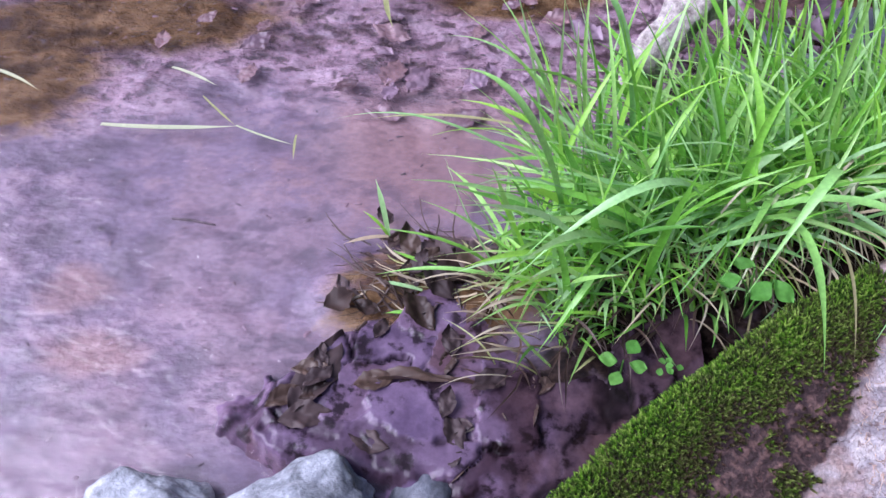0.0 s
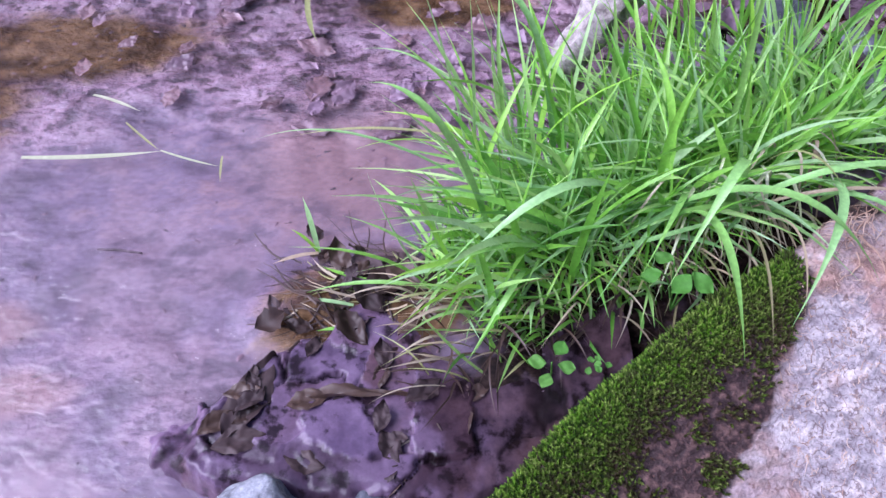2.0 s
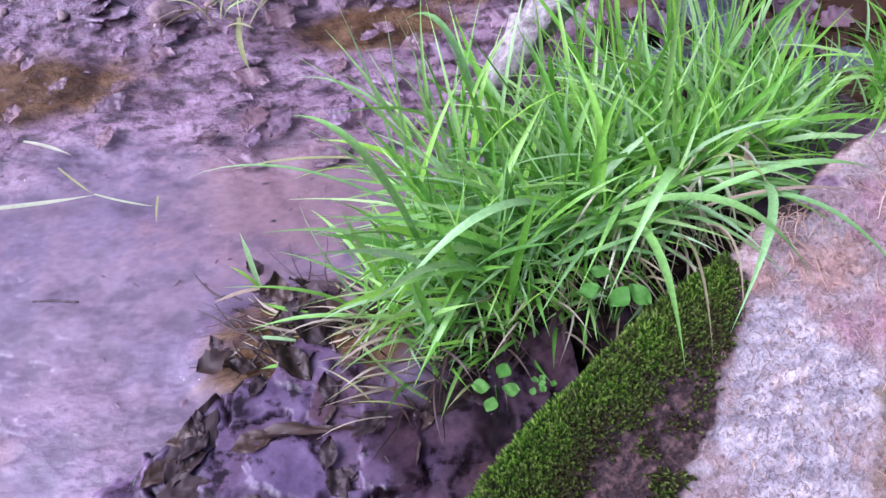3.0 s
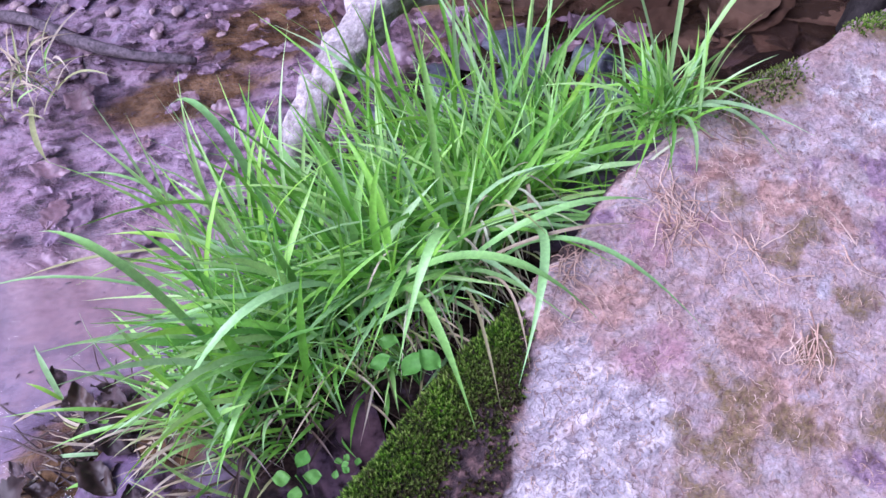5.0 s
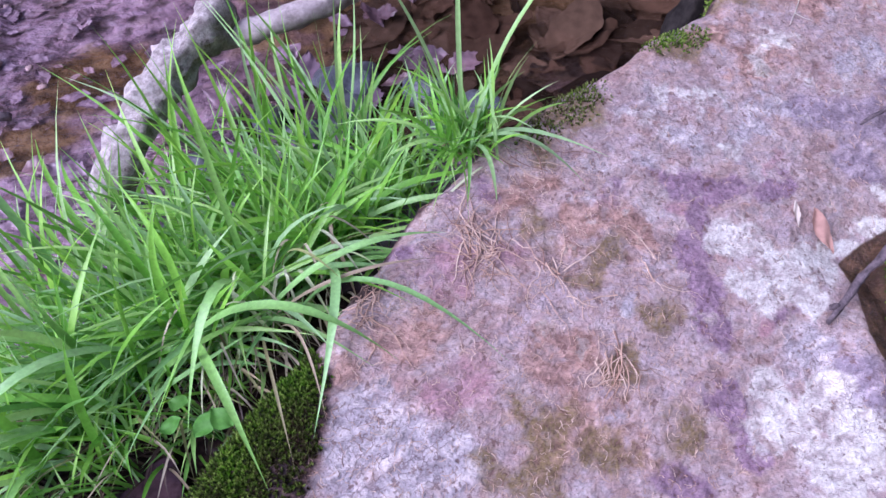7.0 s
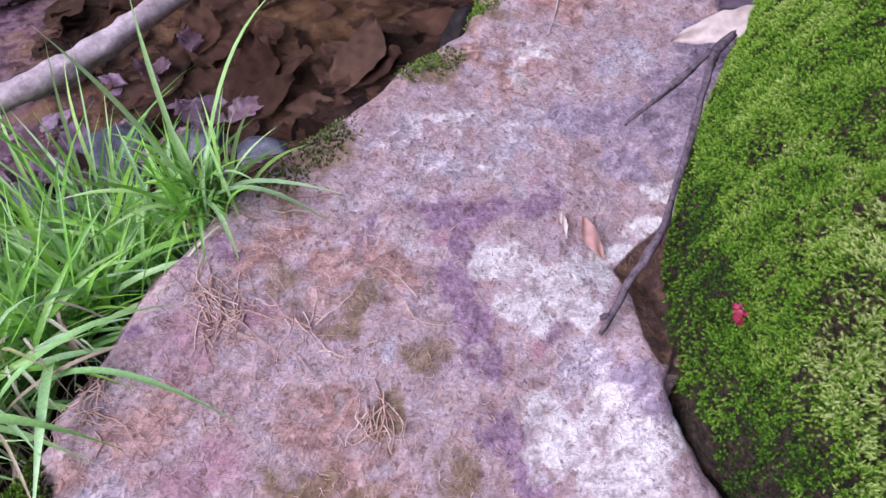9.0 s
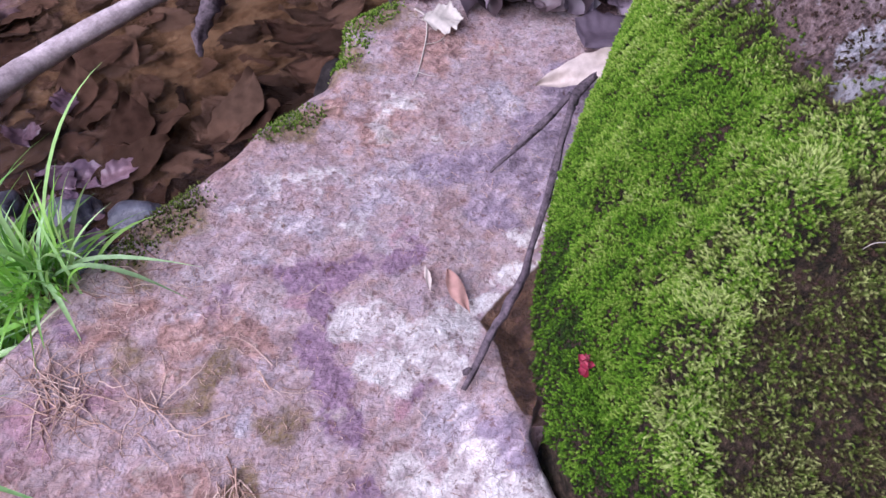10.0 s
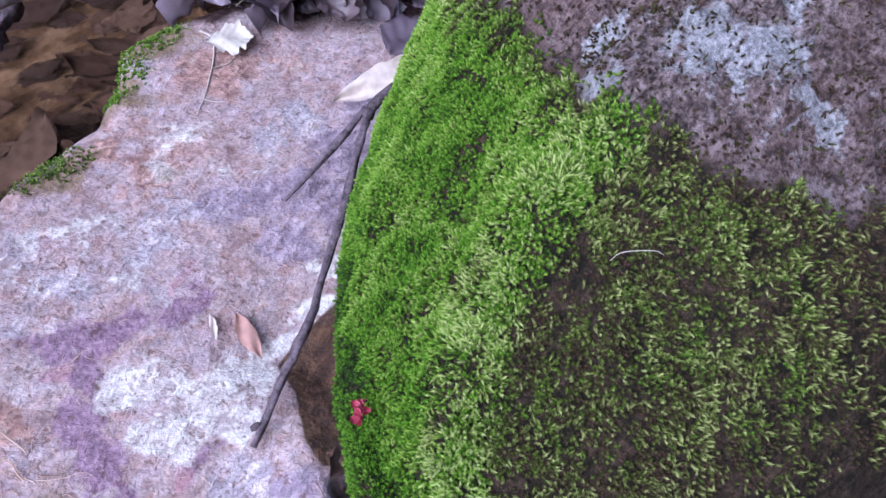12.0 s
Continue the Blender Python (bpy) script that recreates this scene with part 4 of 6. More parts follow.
def build_small_tuft():
    rng = random.Random(9)
    tuft = thing("grass_tuft", "small spreading green grass tuft rooted at the slab's edge", "grass", at=(0.62, 0.525, 0.152))
    for _ in range(130):
        b = (rng.gauss(0, 0.016), rng.gauss(0, 0.010), -0.006)
        v, f = random_blade(rng, b, rng.gauss(1.9, 1.6), abs(rng.gauss(0.65, 0.45)) + 0.05, rng.uniform(0.05, 0.135), rng.uniform(0.0022, 0.0048), rng.uniform(0, 0.12))
        part("blade", mesh_from("blade", v, f, GRASS), tuft)
    for _ in range(26):
        b = (rng.gauss(0, 0.010), rng.gauss(0, 0.008), -0.006)
        v, f = random_blade(rng, b, rng.uniform(0, 6.283), rng.uniform(0.9, 1.5), rng.uniform(0.015, 0.05), rng.uniform(0.002, 0.0035))
        part("sheath", mesh_from("sheath", v, f, ROOT), tuft)
    for p1, p2, w in (((0.04, -0.03, 0.07), (0.105, -0.085, -0.035), 0.006), ((0.01, -0.04, 0.06), (0.0, -0.075, -0.03), 0.005), ((-0.01, -0.04, 0.05), (-0.03, -0.065, -0.02), 0.004),
                      ((0.06, 0.03, 0.14), (0.14, 0.03, 0.17), 0.005), ((-0.02, 0.03, 0.12), (-0.06, 0.06, 0.20), 0.006), ((0.0, 0.02, 0.12), (0.02, 0.05, 0.21), 0.005), ((0.05, -0.005, 0.05), (0.10, 0.01, 0.0), 0.005)):
        v, f = blade_arrays((0, 0, -0.004), p1, p2, w, 12)
        part("blade", mesh_from("blade", v, f, GRASS), tuft)
    return tuft


# ---- moss ----
def scatter_moss(name, height, spots, label, mat, length, width, lean_dir, seed, parent):
    """Leafy shoots of moss on a surface. spots: x, y, tone arrays."""
    rng = np.random.default_rng(seed)
    x, y, tone = spots[:3]
    e = 0.004
    z = height(x, y)
    nx, ny = -(height(x + e, y) - z) / e, -(height(x, y + e) - z) / e
    nrm = np.stack([nx, ny, np.ones_like(nx)], -1)
    nrm /= np.linalg.norm(nrm, axis=1, keepdims=True)
    c = np.stack([x, y, z - 0.001], -1)
    n = len(x)
    flow = np.stack([fbm(x, y, 0.05, 91), fbm(x, y, 0.05, 93), 0 * x], -1) * 0.5
    axis = nrm + np.array(lean_dir) + flow + rng.normal(0, 0.55, (n, 3))
    axis /= np.linalg.norm(axis, axis=1, keepdims=True)
    long = length * (rng.uniform(0.6, 1.4, n) * (spots[4] if len(spots) > 4 else 1.0))[:, None]
    width = width * (1 - 0.15 * tone)[:, None]
    a = np.cross(axis, rng.normal(0, 1, (n, 3)))
    a /= np.linalg.norm(a, axis=1, keepdims=True)
    b = np.cross(axis, a)
    vs, fs = [], []
    k = 0
    for level, ang0, size in ((0.15, 0.0, 1.0), (0.42, 1.0, 0.9), (0.68, 0.4, 0.7)):
        for turn in range(3):
            g = ang0 + turn * 2.094
            out = a * math.cos(g) + b * math.sin(g)
            across = -a * math.sin(g) + b * math.cos(g)
            foot = c + axis * long * level
            w = width * size * 0.5
            vs += [foot - across * w, foot + across * w, foot + axis * long * 0.5 + out * width * size * 0.9]
            fs.append([k, k + 1, k + 2])
            k += 3
    v = np.stack(vs, 1).reshape(-1, 3)
    f = (np.array(fs)[None] + (np.arange(n) * k)[:, None, None]).reshape(-1, 3)
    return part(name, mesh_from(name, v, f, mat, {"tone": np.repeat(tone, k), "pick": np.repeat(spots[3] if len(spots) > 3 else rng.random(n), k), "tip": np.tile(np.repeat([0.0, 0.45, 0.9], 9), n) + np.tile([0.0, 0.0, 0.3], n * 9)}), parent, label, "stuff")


def sow(rng, n, x0, x1, y0, y1, chance):
    x, y = rng.uniform(x0, x1, n), rng.uniform(y0, y1, n)
    ok = rng.random(n) < chance(x, y)
    return x[ok], y[ok]


def build_moss(slab, boulder):
    rng = np.random.default_rng(5)

    def thick(x, y):
        grow, brown = boulder_moss(x, y)
        clump = 0.25 + 0.75 * smooth(-0.35, 0.25, fbm(x, y, 0.009, 77))
        return np.where(grow > 0.12, grow ** 1.2, 0) * clump * (inside_distance(x, y, BOULDER_EDGE) > np.where(y < 0.0, 0.006, -0.012)) * (1 - 0.45 * brown) * (1 - 0.75 * smooth(-0.08, -0.15, y)) * (1 - 0.7 * brown * smooth(0.05, 0.4, fbm(x, y, 0.04, 98)))

    x, y = sow(rng, 320000, 0.86, 1.4, -0.26, 0.5, thick)
    brown = boulder_moss(x, y)[1]
    along = y - crest_line(x)
    crest = np.exp(-((along + 0.008) / 0.024) ** 2) * smooth(1.21, 1.15, x)
    valley = smooth(0.018, 0.04, along)
    rim = smooth(0.035, 0.01, inside_distance(x, y, BOULDER_EDGE)) * (x < 1.05)
    tone = np.clip(brown * 1.0 - 0.05 + 0.45 * fbm(x, y, 0.015, 71) * (1 - 0.6 * crest) + 0.25 * fbm(x, y, 0.06, 73) - 0.3 * crest - 0.35 * valley + rng.normal(0, 0.16, len(x)), 0, 1)
    # crest and valley lighter, rim darker: partly painted light and shade
    pick = np.clip(0.40 + (0.78 - 0.3 * valley) * (rng.random(len(x)) - 0.5) + 0.26 * crest + 0.07 * valley - 0.22 * rim + 0.5 * brown * (rng.random(len(x)) - 0.45) + 0.22 * fbm(x, y, 0.035, 95) + 0.2 * fbm(x, y, 0.012, 96), 0, 0.99)
    # short shoots take the darker picks, so painted shade sits low in the carpet
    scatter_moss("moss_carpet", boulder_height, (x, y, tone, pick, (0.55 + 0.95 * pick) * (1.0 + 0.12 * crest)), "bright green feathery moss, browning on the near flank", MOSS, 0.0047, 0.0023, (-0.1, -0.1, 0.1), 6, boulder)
    # dead brown wisps on the bare crown
    def crown(x, y):
        return (boulder_moss(x, y)[0] < 0.12) * (0.25 + 0.75 * smooth(0.0, 0.4, fbm(x, y, 0.03, 97))) * (inside_distance(x, y, BOULDER_EDGE) > 0.01)

    x, y = sow(rng, 11000, 1.15, 1.46, -0.2, 0.3, crown)
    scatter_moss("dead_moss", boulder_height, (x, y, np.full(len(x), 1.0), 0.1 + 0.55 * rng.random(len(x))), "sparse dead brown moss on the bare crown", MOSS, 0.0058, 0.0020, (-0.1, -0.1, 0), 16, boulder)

    def near_edge(x, y):
        d = inside_distance(x, y, SLAB_EDGE)
        m = smooth(-0.004, 0.012, inside_distance(x, y, SOIL) + 0.01 * fbm(x, y, 0.03, 82))
        return np.clip(m * (1.1 * smooth(0.075, 0.02, d + 0.025 * fbm(x, y, 0.05, 84)) + 0.08 + 0.9 * fbm(x, y, 0.028, 81) + 0.3 * fbm(x, y, 0.01, 86)), 0, 1) * (d > -0.02)

    x, y = sow(rng, 70000, 0.03, 0.44, 0.06, 0.41, near_edge)
    tone = np.clip(0.14 + 0.6 * smooth(0.01, 0.06, inside_distance(x, y, SLAB_EDGE)) + 0.55 * fbm(x, y, 0.02, 83) + rng.normal(0, 0.15, len(x)), 0, 1)
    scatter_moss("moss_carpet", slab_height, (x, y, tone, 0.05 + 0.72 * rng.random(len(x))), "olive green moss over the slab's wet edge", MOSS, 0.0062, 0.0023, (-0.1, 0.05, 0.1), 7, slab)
    tufts = [(0.755, 0.538, 0.05, 0.026), (0.925, 0.578, 0.045, 0.019), (1.04, 0.63, 0.03, 0.013), (1.07, 0.665, 0.035, 0.03), (1.12, 0.69, 0.06, 0.026), (0.70, 0.515, 0.03, 0.016)]

    def specks(x, y):
        m = blobs(x, y, tufts)
        return np.clip(m - 0.12 + 0.6 * fbm(x, y, 0.012, 85), 0, 1) * (m > 0.2) * (inside_distance(x, y, SLAB_EDGE) > -0.01)

    x, y = sow(rng, 90000, 0.5, 1.2, 0.2, 0.72, specks)
    tone = np.clip(0.25 + 0.4 * fbm(x, y, 0.04, 87) - 0.5 * (x > 1.02) + 0.3 * (x < 0.85) + rng.normal(0, 0.15, len(x)), 0, 1)
    scatter_moss("moss_specks", slab_height, (x, y, tone, 0.25 + 0.6 * rng.random(len(x))), "small moss cushions along the slab's rim", MOSS, 0.0038, 0.0017, (0, 0, 0.3), 8, slab)


# ---- leaves, sticks, stones ----
def leaf_mesh(name, mat, length, width, curl=0.2, fold=0.2, lobes=0.0, seed=0, twist=0.0, crumple=0.0):
    """A leaf along +x from its stalk, with a folded midrib, side veins, a toothed, torn edge, curl and creases."""
    rng = random.Random(seed)
    n, m = (29, 17) if crumple else (19, 9)
    s, q = np.linspace(0, 1, n), np.linspace(-1, 1, m)
    gs, gq = np.meshgrid(s, q, indexing="ij")
    peak = rng.uniform(0.36, 0.5)
    w = np.where(gs < peak, np.clip(np.sin(0.5 * np.pi * np.minimum(gs / peak, 1)), 0, 1) ** 0.8, np.clip(np.cos(0.5 * np.pi * np.clip((gs - peak) / (1 - peak), 0, 1)), 0, 1) ** 1.05)
    a, b = rng.uniform(0, 6), rng.uniform(0, 6)
    w = w * (1 + lobes * (np.sin(gs * 23 + a + gq) + 0.7 * np.sin(gs * 41 + b - 2 * gq)) * np.abs(gq) ** 2)
    x = gs * length + 0.12 * width * np.abs(gq) * w
    y = gq * w * width / 2 + 0.05 * width * np.sin(gs * 4 + a)
    z = fold * np.abs(gq) ** 1.2 * w * width / 2 * (1 + 0.6 * np.sin(gs * 6 + b))
    z = z + curl * length * (gs - 0.5) ** 2 * 1.5 + 0.025 * length * np.sin(gs * 8 + gq * 3 + a) + twist * gq * gs * width
    z = z + 0.012 * width * np.sin(gs * 36 - np.abs(gq) * 7) * np.abs(gq)
    z = z + crumple * (fbm(x, y, 0.03, seed) + 0.6 * fbm(x, y, 0.011, seed + 5))
    v = np.stack([x, y, z], -1).reshape(-1, 3)
    i = np.arange(n * m).reshape(n, m)
    f = np.stack([i[:-1, :-1], i[1:, :-1], i[1:, 1:], i[:-1, 1:]], -1).reshape(-1, 4)
    return mesh_from(name, v, f, mat)


def tube_mesh(name, mat, points, radii, sides=10, knots=0.12, seed=0, per=7):
    """A tapered, slightly knotty rod along a smooth line through points."""
    pts = [np.array(p, float) for p in points]
    line, rad = [], []
    ext = [2 * pts[0] - pts[1]] + pts + [2 * pts[-1] - pts[-2]]
    for k in range(len(pts) - 1):
        a, b, c, d = ext[k:k + 4]
        for u in np.linspace(0, 1, per, endpoint=k == len(pts) - 2):
            line.append(0.5 * (2 * b + (c - a) * u + (2 * a - 5 * b + 4 * c - d) * u * u + (3 * b - a - 3 * c + d) * u ** 3))
            rad.append(radii[k] * (1 - u) + radii[k + 1] * u)
    line, rad = np.array(line), np.array(rad)
    t = np.gradient(line, axis=0)
    t /= np.linalg.norm(t, axis=1, keepdims=True)
    a = np.cross(t, (0.13, 0.21, 0.97))
    a /= np.linalg.norm(a, axis=1, keepdims=True)
    b = np.cross(t, a)
    n = len(line)
    ang = np.arange(sides) * 2 * np.pi / sides
    wob = 1 + knots * np.array([[vnoise(i * 0.6, j * 1.3 if j < sides / 2 else (sides - j) * 1.3, seed) for j in range(sides)] for i in range(n)])
    v = line[:, None] + (a[:, None] * np.cos(ang)[None, :, None] + b[:, None] * np.sin(ang)[None, :, None]) * (rad[:, None] * wob)[:, :, None]
    v = np.concatenate([v.reshape(-1, 3), line[:1], line[-1:]])
    f = [[i * sides + j, i * sides + (j + 1) % sides, (i + 1) * sides + (j + 1) % sides, (i + 1) * sides + j] for i in range(n - 1) for j in range(sides)]
    me = bpy.data.meshes.new(name)
    caps = [[(j + 1) % sides, j, n * sides] for j in range(sides)] + [[(n - 1) * sides + j, (n - 1) * sides + (j + 1) % sides, n * sides + 1] for j in range(sides)]
    me.from_pydata(v.tolist(), [], f + caps)
    me.polygons.foreach_set("use_smooth", np.ones(len(me.polygons), bool))
    me.materials.append(mat)
    return me


def stone_mesh(name, mat, radii, seed, rough=0.18, level=4, facets=11):
    """An angular stone: a ball cut back by random planes, then roughened."""
    rng = random.Random(seed)
    cuts = [(Vector((rng.gauss(0, 1), rng.gauss(0, 1), rng.gauss(0, 1))).normalized(), rng.uniform(0.62, 0.85)) for _ in range(facets)]
    bm = bmesh.new()
    bmesh.ops.create_icosphere(bm, subdivisions=level, radius=1.0)
    for vert in bm.verts:
        p = vert.co.copy()
        r = min([1.0] + [d / max(p.dot(q), 0.05) for q, d in cuts])
        k = r * (1 + rough * noise.fractal(p * 1.7 + Vector((seed * 7.1, seed * 3.3, 0)), 1.0, 2.0, 5))
        vert.co = Vector((p.x * radii[0], p.y * radii[1], p.z * radii[2])) * k
    me = bpy.data.meshes.new(name)
    bm.to_mesh(me)
    bm.free()
    me.polygons.foreach_set("use_smooth", np.ones(len(me.polygons), bool))
    me.materials.append(mat)
    return me


def lay(x, y, z, rz=0, rx=0, ry=0):
    return pose(x, y, z, rx, ry, rz)


def build_sticks():
    line = lambda *ps: [np.array(p) - o for p in ps]
    stick = thing("forked_stick", "thin grey-brown forked stick leaning on the slab and boulder", "stick", at=(1.21, 0.40, 0.125))
    o = np.array(stick.location)
    part("main_stem", tube_mesh("main_stem", BARK, line((0.884, 0.228, 0.044), (0.94, 0.25, 0.065), (0.991, 0.264, 0.088), (1.10, 0.33, 0.105), (1.19, 0.388, 0.122), (1.225, 0.408, 0.125), (1.325, 0.437, 0.118), (1.44, 0.465, 0.118)),
                                (0.0030, 0.0036, 0.0048, 0.0036, 0.0039, 0.0058, 0.0044, 0.004), seed=2, knots=0.6), stick)
    part("side_branch", tube_mesh("side_branch", BARK, line((1.087, 0.413, 0.082), (1.15, 0.41, 0.105), (1.22, 0.412, 0.127)), (0.0018, 0.0035, 0.0044), seed=3, knots=0.6), stick)
    part("broken_knot", stone_mesh("broken_knot", BARK, (0.006, 0.005, 0.0045), 3, 0.2, 2), stick).location = Vector((0.897, 0.238, 0.053)) - Vector(o)
    log = thing("driftwood_branch", "bleached grey driftwood branch lying across the stream", "branch", at=(0.6, 0.87, 0.14))
    o = np.array(log.location)
    part("main_stem", tube_mesh("main_stem", DRIFT, line((0.36, 0.875, 0.125), (0.443, 0.86, 0.13), (0.5, 0.85, 0.138), (0.57, 0.856, 0.14), (0.65, 0.881, 0.14), (0.75, 0.917, 0.145), (0.97, 0.945, 0.155), (1.3, 1.08, 0.08), (1.6, 1.2, 0.0)), (0.013, 0.015, 0.0165, 0.0165, 0.016, 0.0155, 0.014, 0.012, 0.010), 14, seed=5, knots=0.2), log)
    part("snapped_stub", tube_mesh("snapped_stub", BARK, line((0.978, 0.972, 0.02), (0.99, 0.978, 0.05), (1.03, 0.99, 0.085), (1.09, 1.01, 0.11)), (0.005, 0.009, 0.012, 0.009), seed=6, knots=0.9), log, "dark broken side branch")
    chunk = thing("lichened_log", "short pale log crusted with white lichen beside the grass", "log", at=(0.36, 0.81, 0.05))
    o = np.array(chunk.location)
    part("trunk", tube_mesh("trunk", LICHEN_WOOD, line((0.235, 0.72, -0.02), (0.26, 0.745, 0.06), (0.313, 0.782, 0.105), (0.36, 0.81, 0.13), (0.415, 0.84, 0.155), (0.46, 0.87, 0.17)), (0.018, 0.021, 0.023, 0.023, 0.022, 0.021), 18, 0.5, 8), chunk)
    twig = thing("wet_stick", "long dark wet stick half sunk in the mud bank", "stick", at=(0.0, 1.08, 0.02))
    o = np.array(twig.location)
    part("stem", tube_mesh("stem", BARK, line((-0.16, 1.22, 0.03), (-0.081, 1.165, 0.035), (-0.009, 1.085, 0.03), (0.07, 1.03, 0.022), (0.147, 1.0, 0.012)), (0.008, 0.009, 0.010, 0.008, 0.006), seed=9, knots=0.3), twig)


def build_slab_litter():
    def leaf(name, me, m, label, group=""):
        return solid(name, me, label, "leaf", group, m=m)

    leaf("fallen_leaf", leaf_mesh("fallen_leaf", RUST_LEAF, 0.056, 0.018, 0.04, 0.12, 0.03, 3), lay(0.961, 0.344, slab_at(0.961, 0.344) + 0.004, -105, 0, 18), "narrow rust-brown fallen leaf lying on the slab")
    leaf("bark_chip", leaf_mesh("bark_chip", PALE_LEAF, 0.031, 0.007, 0.1, 0.5, 0.1, 4), lay(0.941, 0.357, slab_at(0.941, 0.357) + 0.003, -116, 0, 18), "small pale chip of bark on the slab")
    leaf("fallen_leaf", leaf_mesh("fallen_leaf", PALE_LEAF, 0.15, 0.036, -0.05, 0.3, 0.05, 5, 0, 0.004), pose(1.221, 0.476, 0.108, 38, -14, -36), "large pale dry leaf folded over the forked stick")
    leaf("fallen_leaf", leaf_mesh("fallen_leaf", CREAM_LEAF, 0.056, 0.050, 0.02, 0.06, 0.16, 6, 0, 0.002), pose(1.172, 0.640, slab_at(1.18, 0.635) + 0.010, 14, 8, -33), "ragged cream-white leaf on the slab's far edge")
    twig = thing("pale_twig", "thin bleached branching twig lying on the slab", "twig", at=(1.14, 0.60, 0.14))
    o = np.array(twig.location)
    on = lambda x, y: np.array((x, y, slab_at(x, y) + 0.0015)) - o
    part("stem", tube_mesh("stem", CREAM_LEAF, [on(1.091, 0.560), on(1.114, 0.577), on(1.138, 0.597), on(1.165, 0.622), on(1.183, 0.646), on(1.178, 0.662)], (0.0005, 0.0007, 0.0009, 0.001, 0.0012, 0.0013), 6), twig)
    part("side_shoot", tube_mesh("side_shoot", CREAM_LEAF, [on(1.15, 0.608), on(1.172, 0.606), on(1.19, 0.612)], (0.0006, 0.0006, 0.0004), 6), twig)
    part("side_shoot", tube_mesh("side_shoot", CREAM_LEAF, [on(1.112, 0.575), on(1.12, 0.566), on(1.128, 0.560)], (0.0005, 0.0004, 0.0003), 6), twig)


def slab_at(x, y):
    return float(slab_height(np.array([x]), np.array([y]))[0])


def build_leaf_heap():
    rng = random.Random(12)
    kinds = [leaf_mesh("heap_leaf", DRY_LEAF, 0.058 + 0.007 * k, 0.036 + 0.003 * k, 0.45 - 0.08 * k, 0.35 + 0.15 * k, 0.10, 20 + k, 0.4, 0.009) for k in range(6)]
    group = "drift of dead leaves"
    for k in range(120):
        x = rng.uniform(1.215, 1.58)
        y = float(np.interp(x, (1.15, 1.20, 1.265, 1.31, 1.37, 1.45, 1.58), (0.745, 0.725, 0.69, 0.65, 0.61, 0.57, 0.55))) + rng.uniform(-0.015, 0.08)
        z = float(slab_plane(np.array(x), np.array(y))) + 0.006 + rng.uniform(0, 0.03)
        solid("heap_leaf", kinds[k % 6], "curled grey-lilac dead leaf in a drift against the slab", "leaf", group,
              m=pose(x, y, z, rng.uniform(-35, 35), rng.uniform(-50, 10), rng.uniform(0, 360)))
    # leaves that stand on edge along the drift's front
    for k, (x, y, turn, tip) in enumerate(((1.30, 0.635, -60, 62), (1.325, 0.61, -75, 50), (1.345, 0.60, -50, 70), (1.37, 0.585, -40, 48), (1.385, 0.60, -70, 66), (1.26, 0.675, -80, 35), (1.22, 0.70, -30, 30), (1.43, 0.56, -50, 40))):
        z = slab_at(x, y)
        solid("heap_leaf", kinds[k % 6], "grey-lilac leaf standing on edge before the drift", "leaf", group, m=pose(x, y, z + 0.07 * math.sin(radians(tip)) + 0.004, 20 * (k % 3) - 20, tip, turn))
    for k in range(44):
        x = rng.uniform(1.18, 1.34)
        y = float(np.interp(x, (1.19, 1.265, 1.34), (0.715, 0.68, 0.625))) + rng.uniform(-0.01, 0.05)
        z, az, L = slab_at(x, y) + 0.02, rng.uniform(-0.9, 0.5), rng.uniform(0.02, 0.05)
        stem = tube_mesh("dry_stem", (BARK, STRAW)[k % 2], [(-L * math.cos(az), -L * math.sin(az), rng.uniform(-0.008, 0.01)), (0, 0, 0.012), (L * math.cos(az), L * math.sin(az), rng.uniform(-0.008, 0.01))], (0.0007, 0.0011, 0.0006), 6)
        solid("dry_stem", stem, "thin dead plant stem tangled in the leaf drift", "stem", "dead stems in the drift", m=pose(x, y, z))
    flat = leaf_mesh("heap_leaf", DRY_LEAF, 0.11, 0.085, 0.05, 0.1, 0.08, 28, 0, 0.003)
    solid("heap_leaf", flat, "broad flat lilac leaf at the foot of the drift", "leaf", group, m=pose(1.345, 0.50, 0.092, 8, 2, 10))


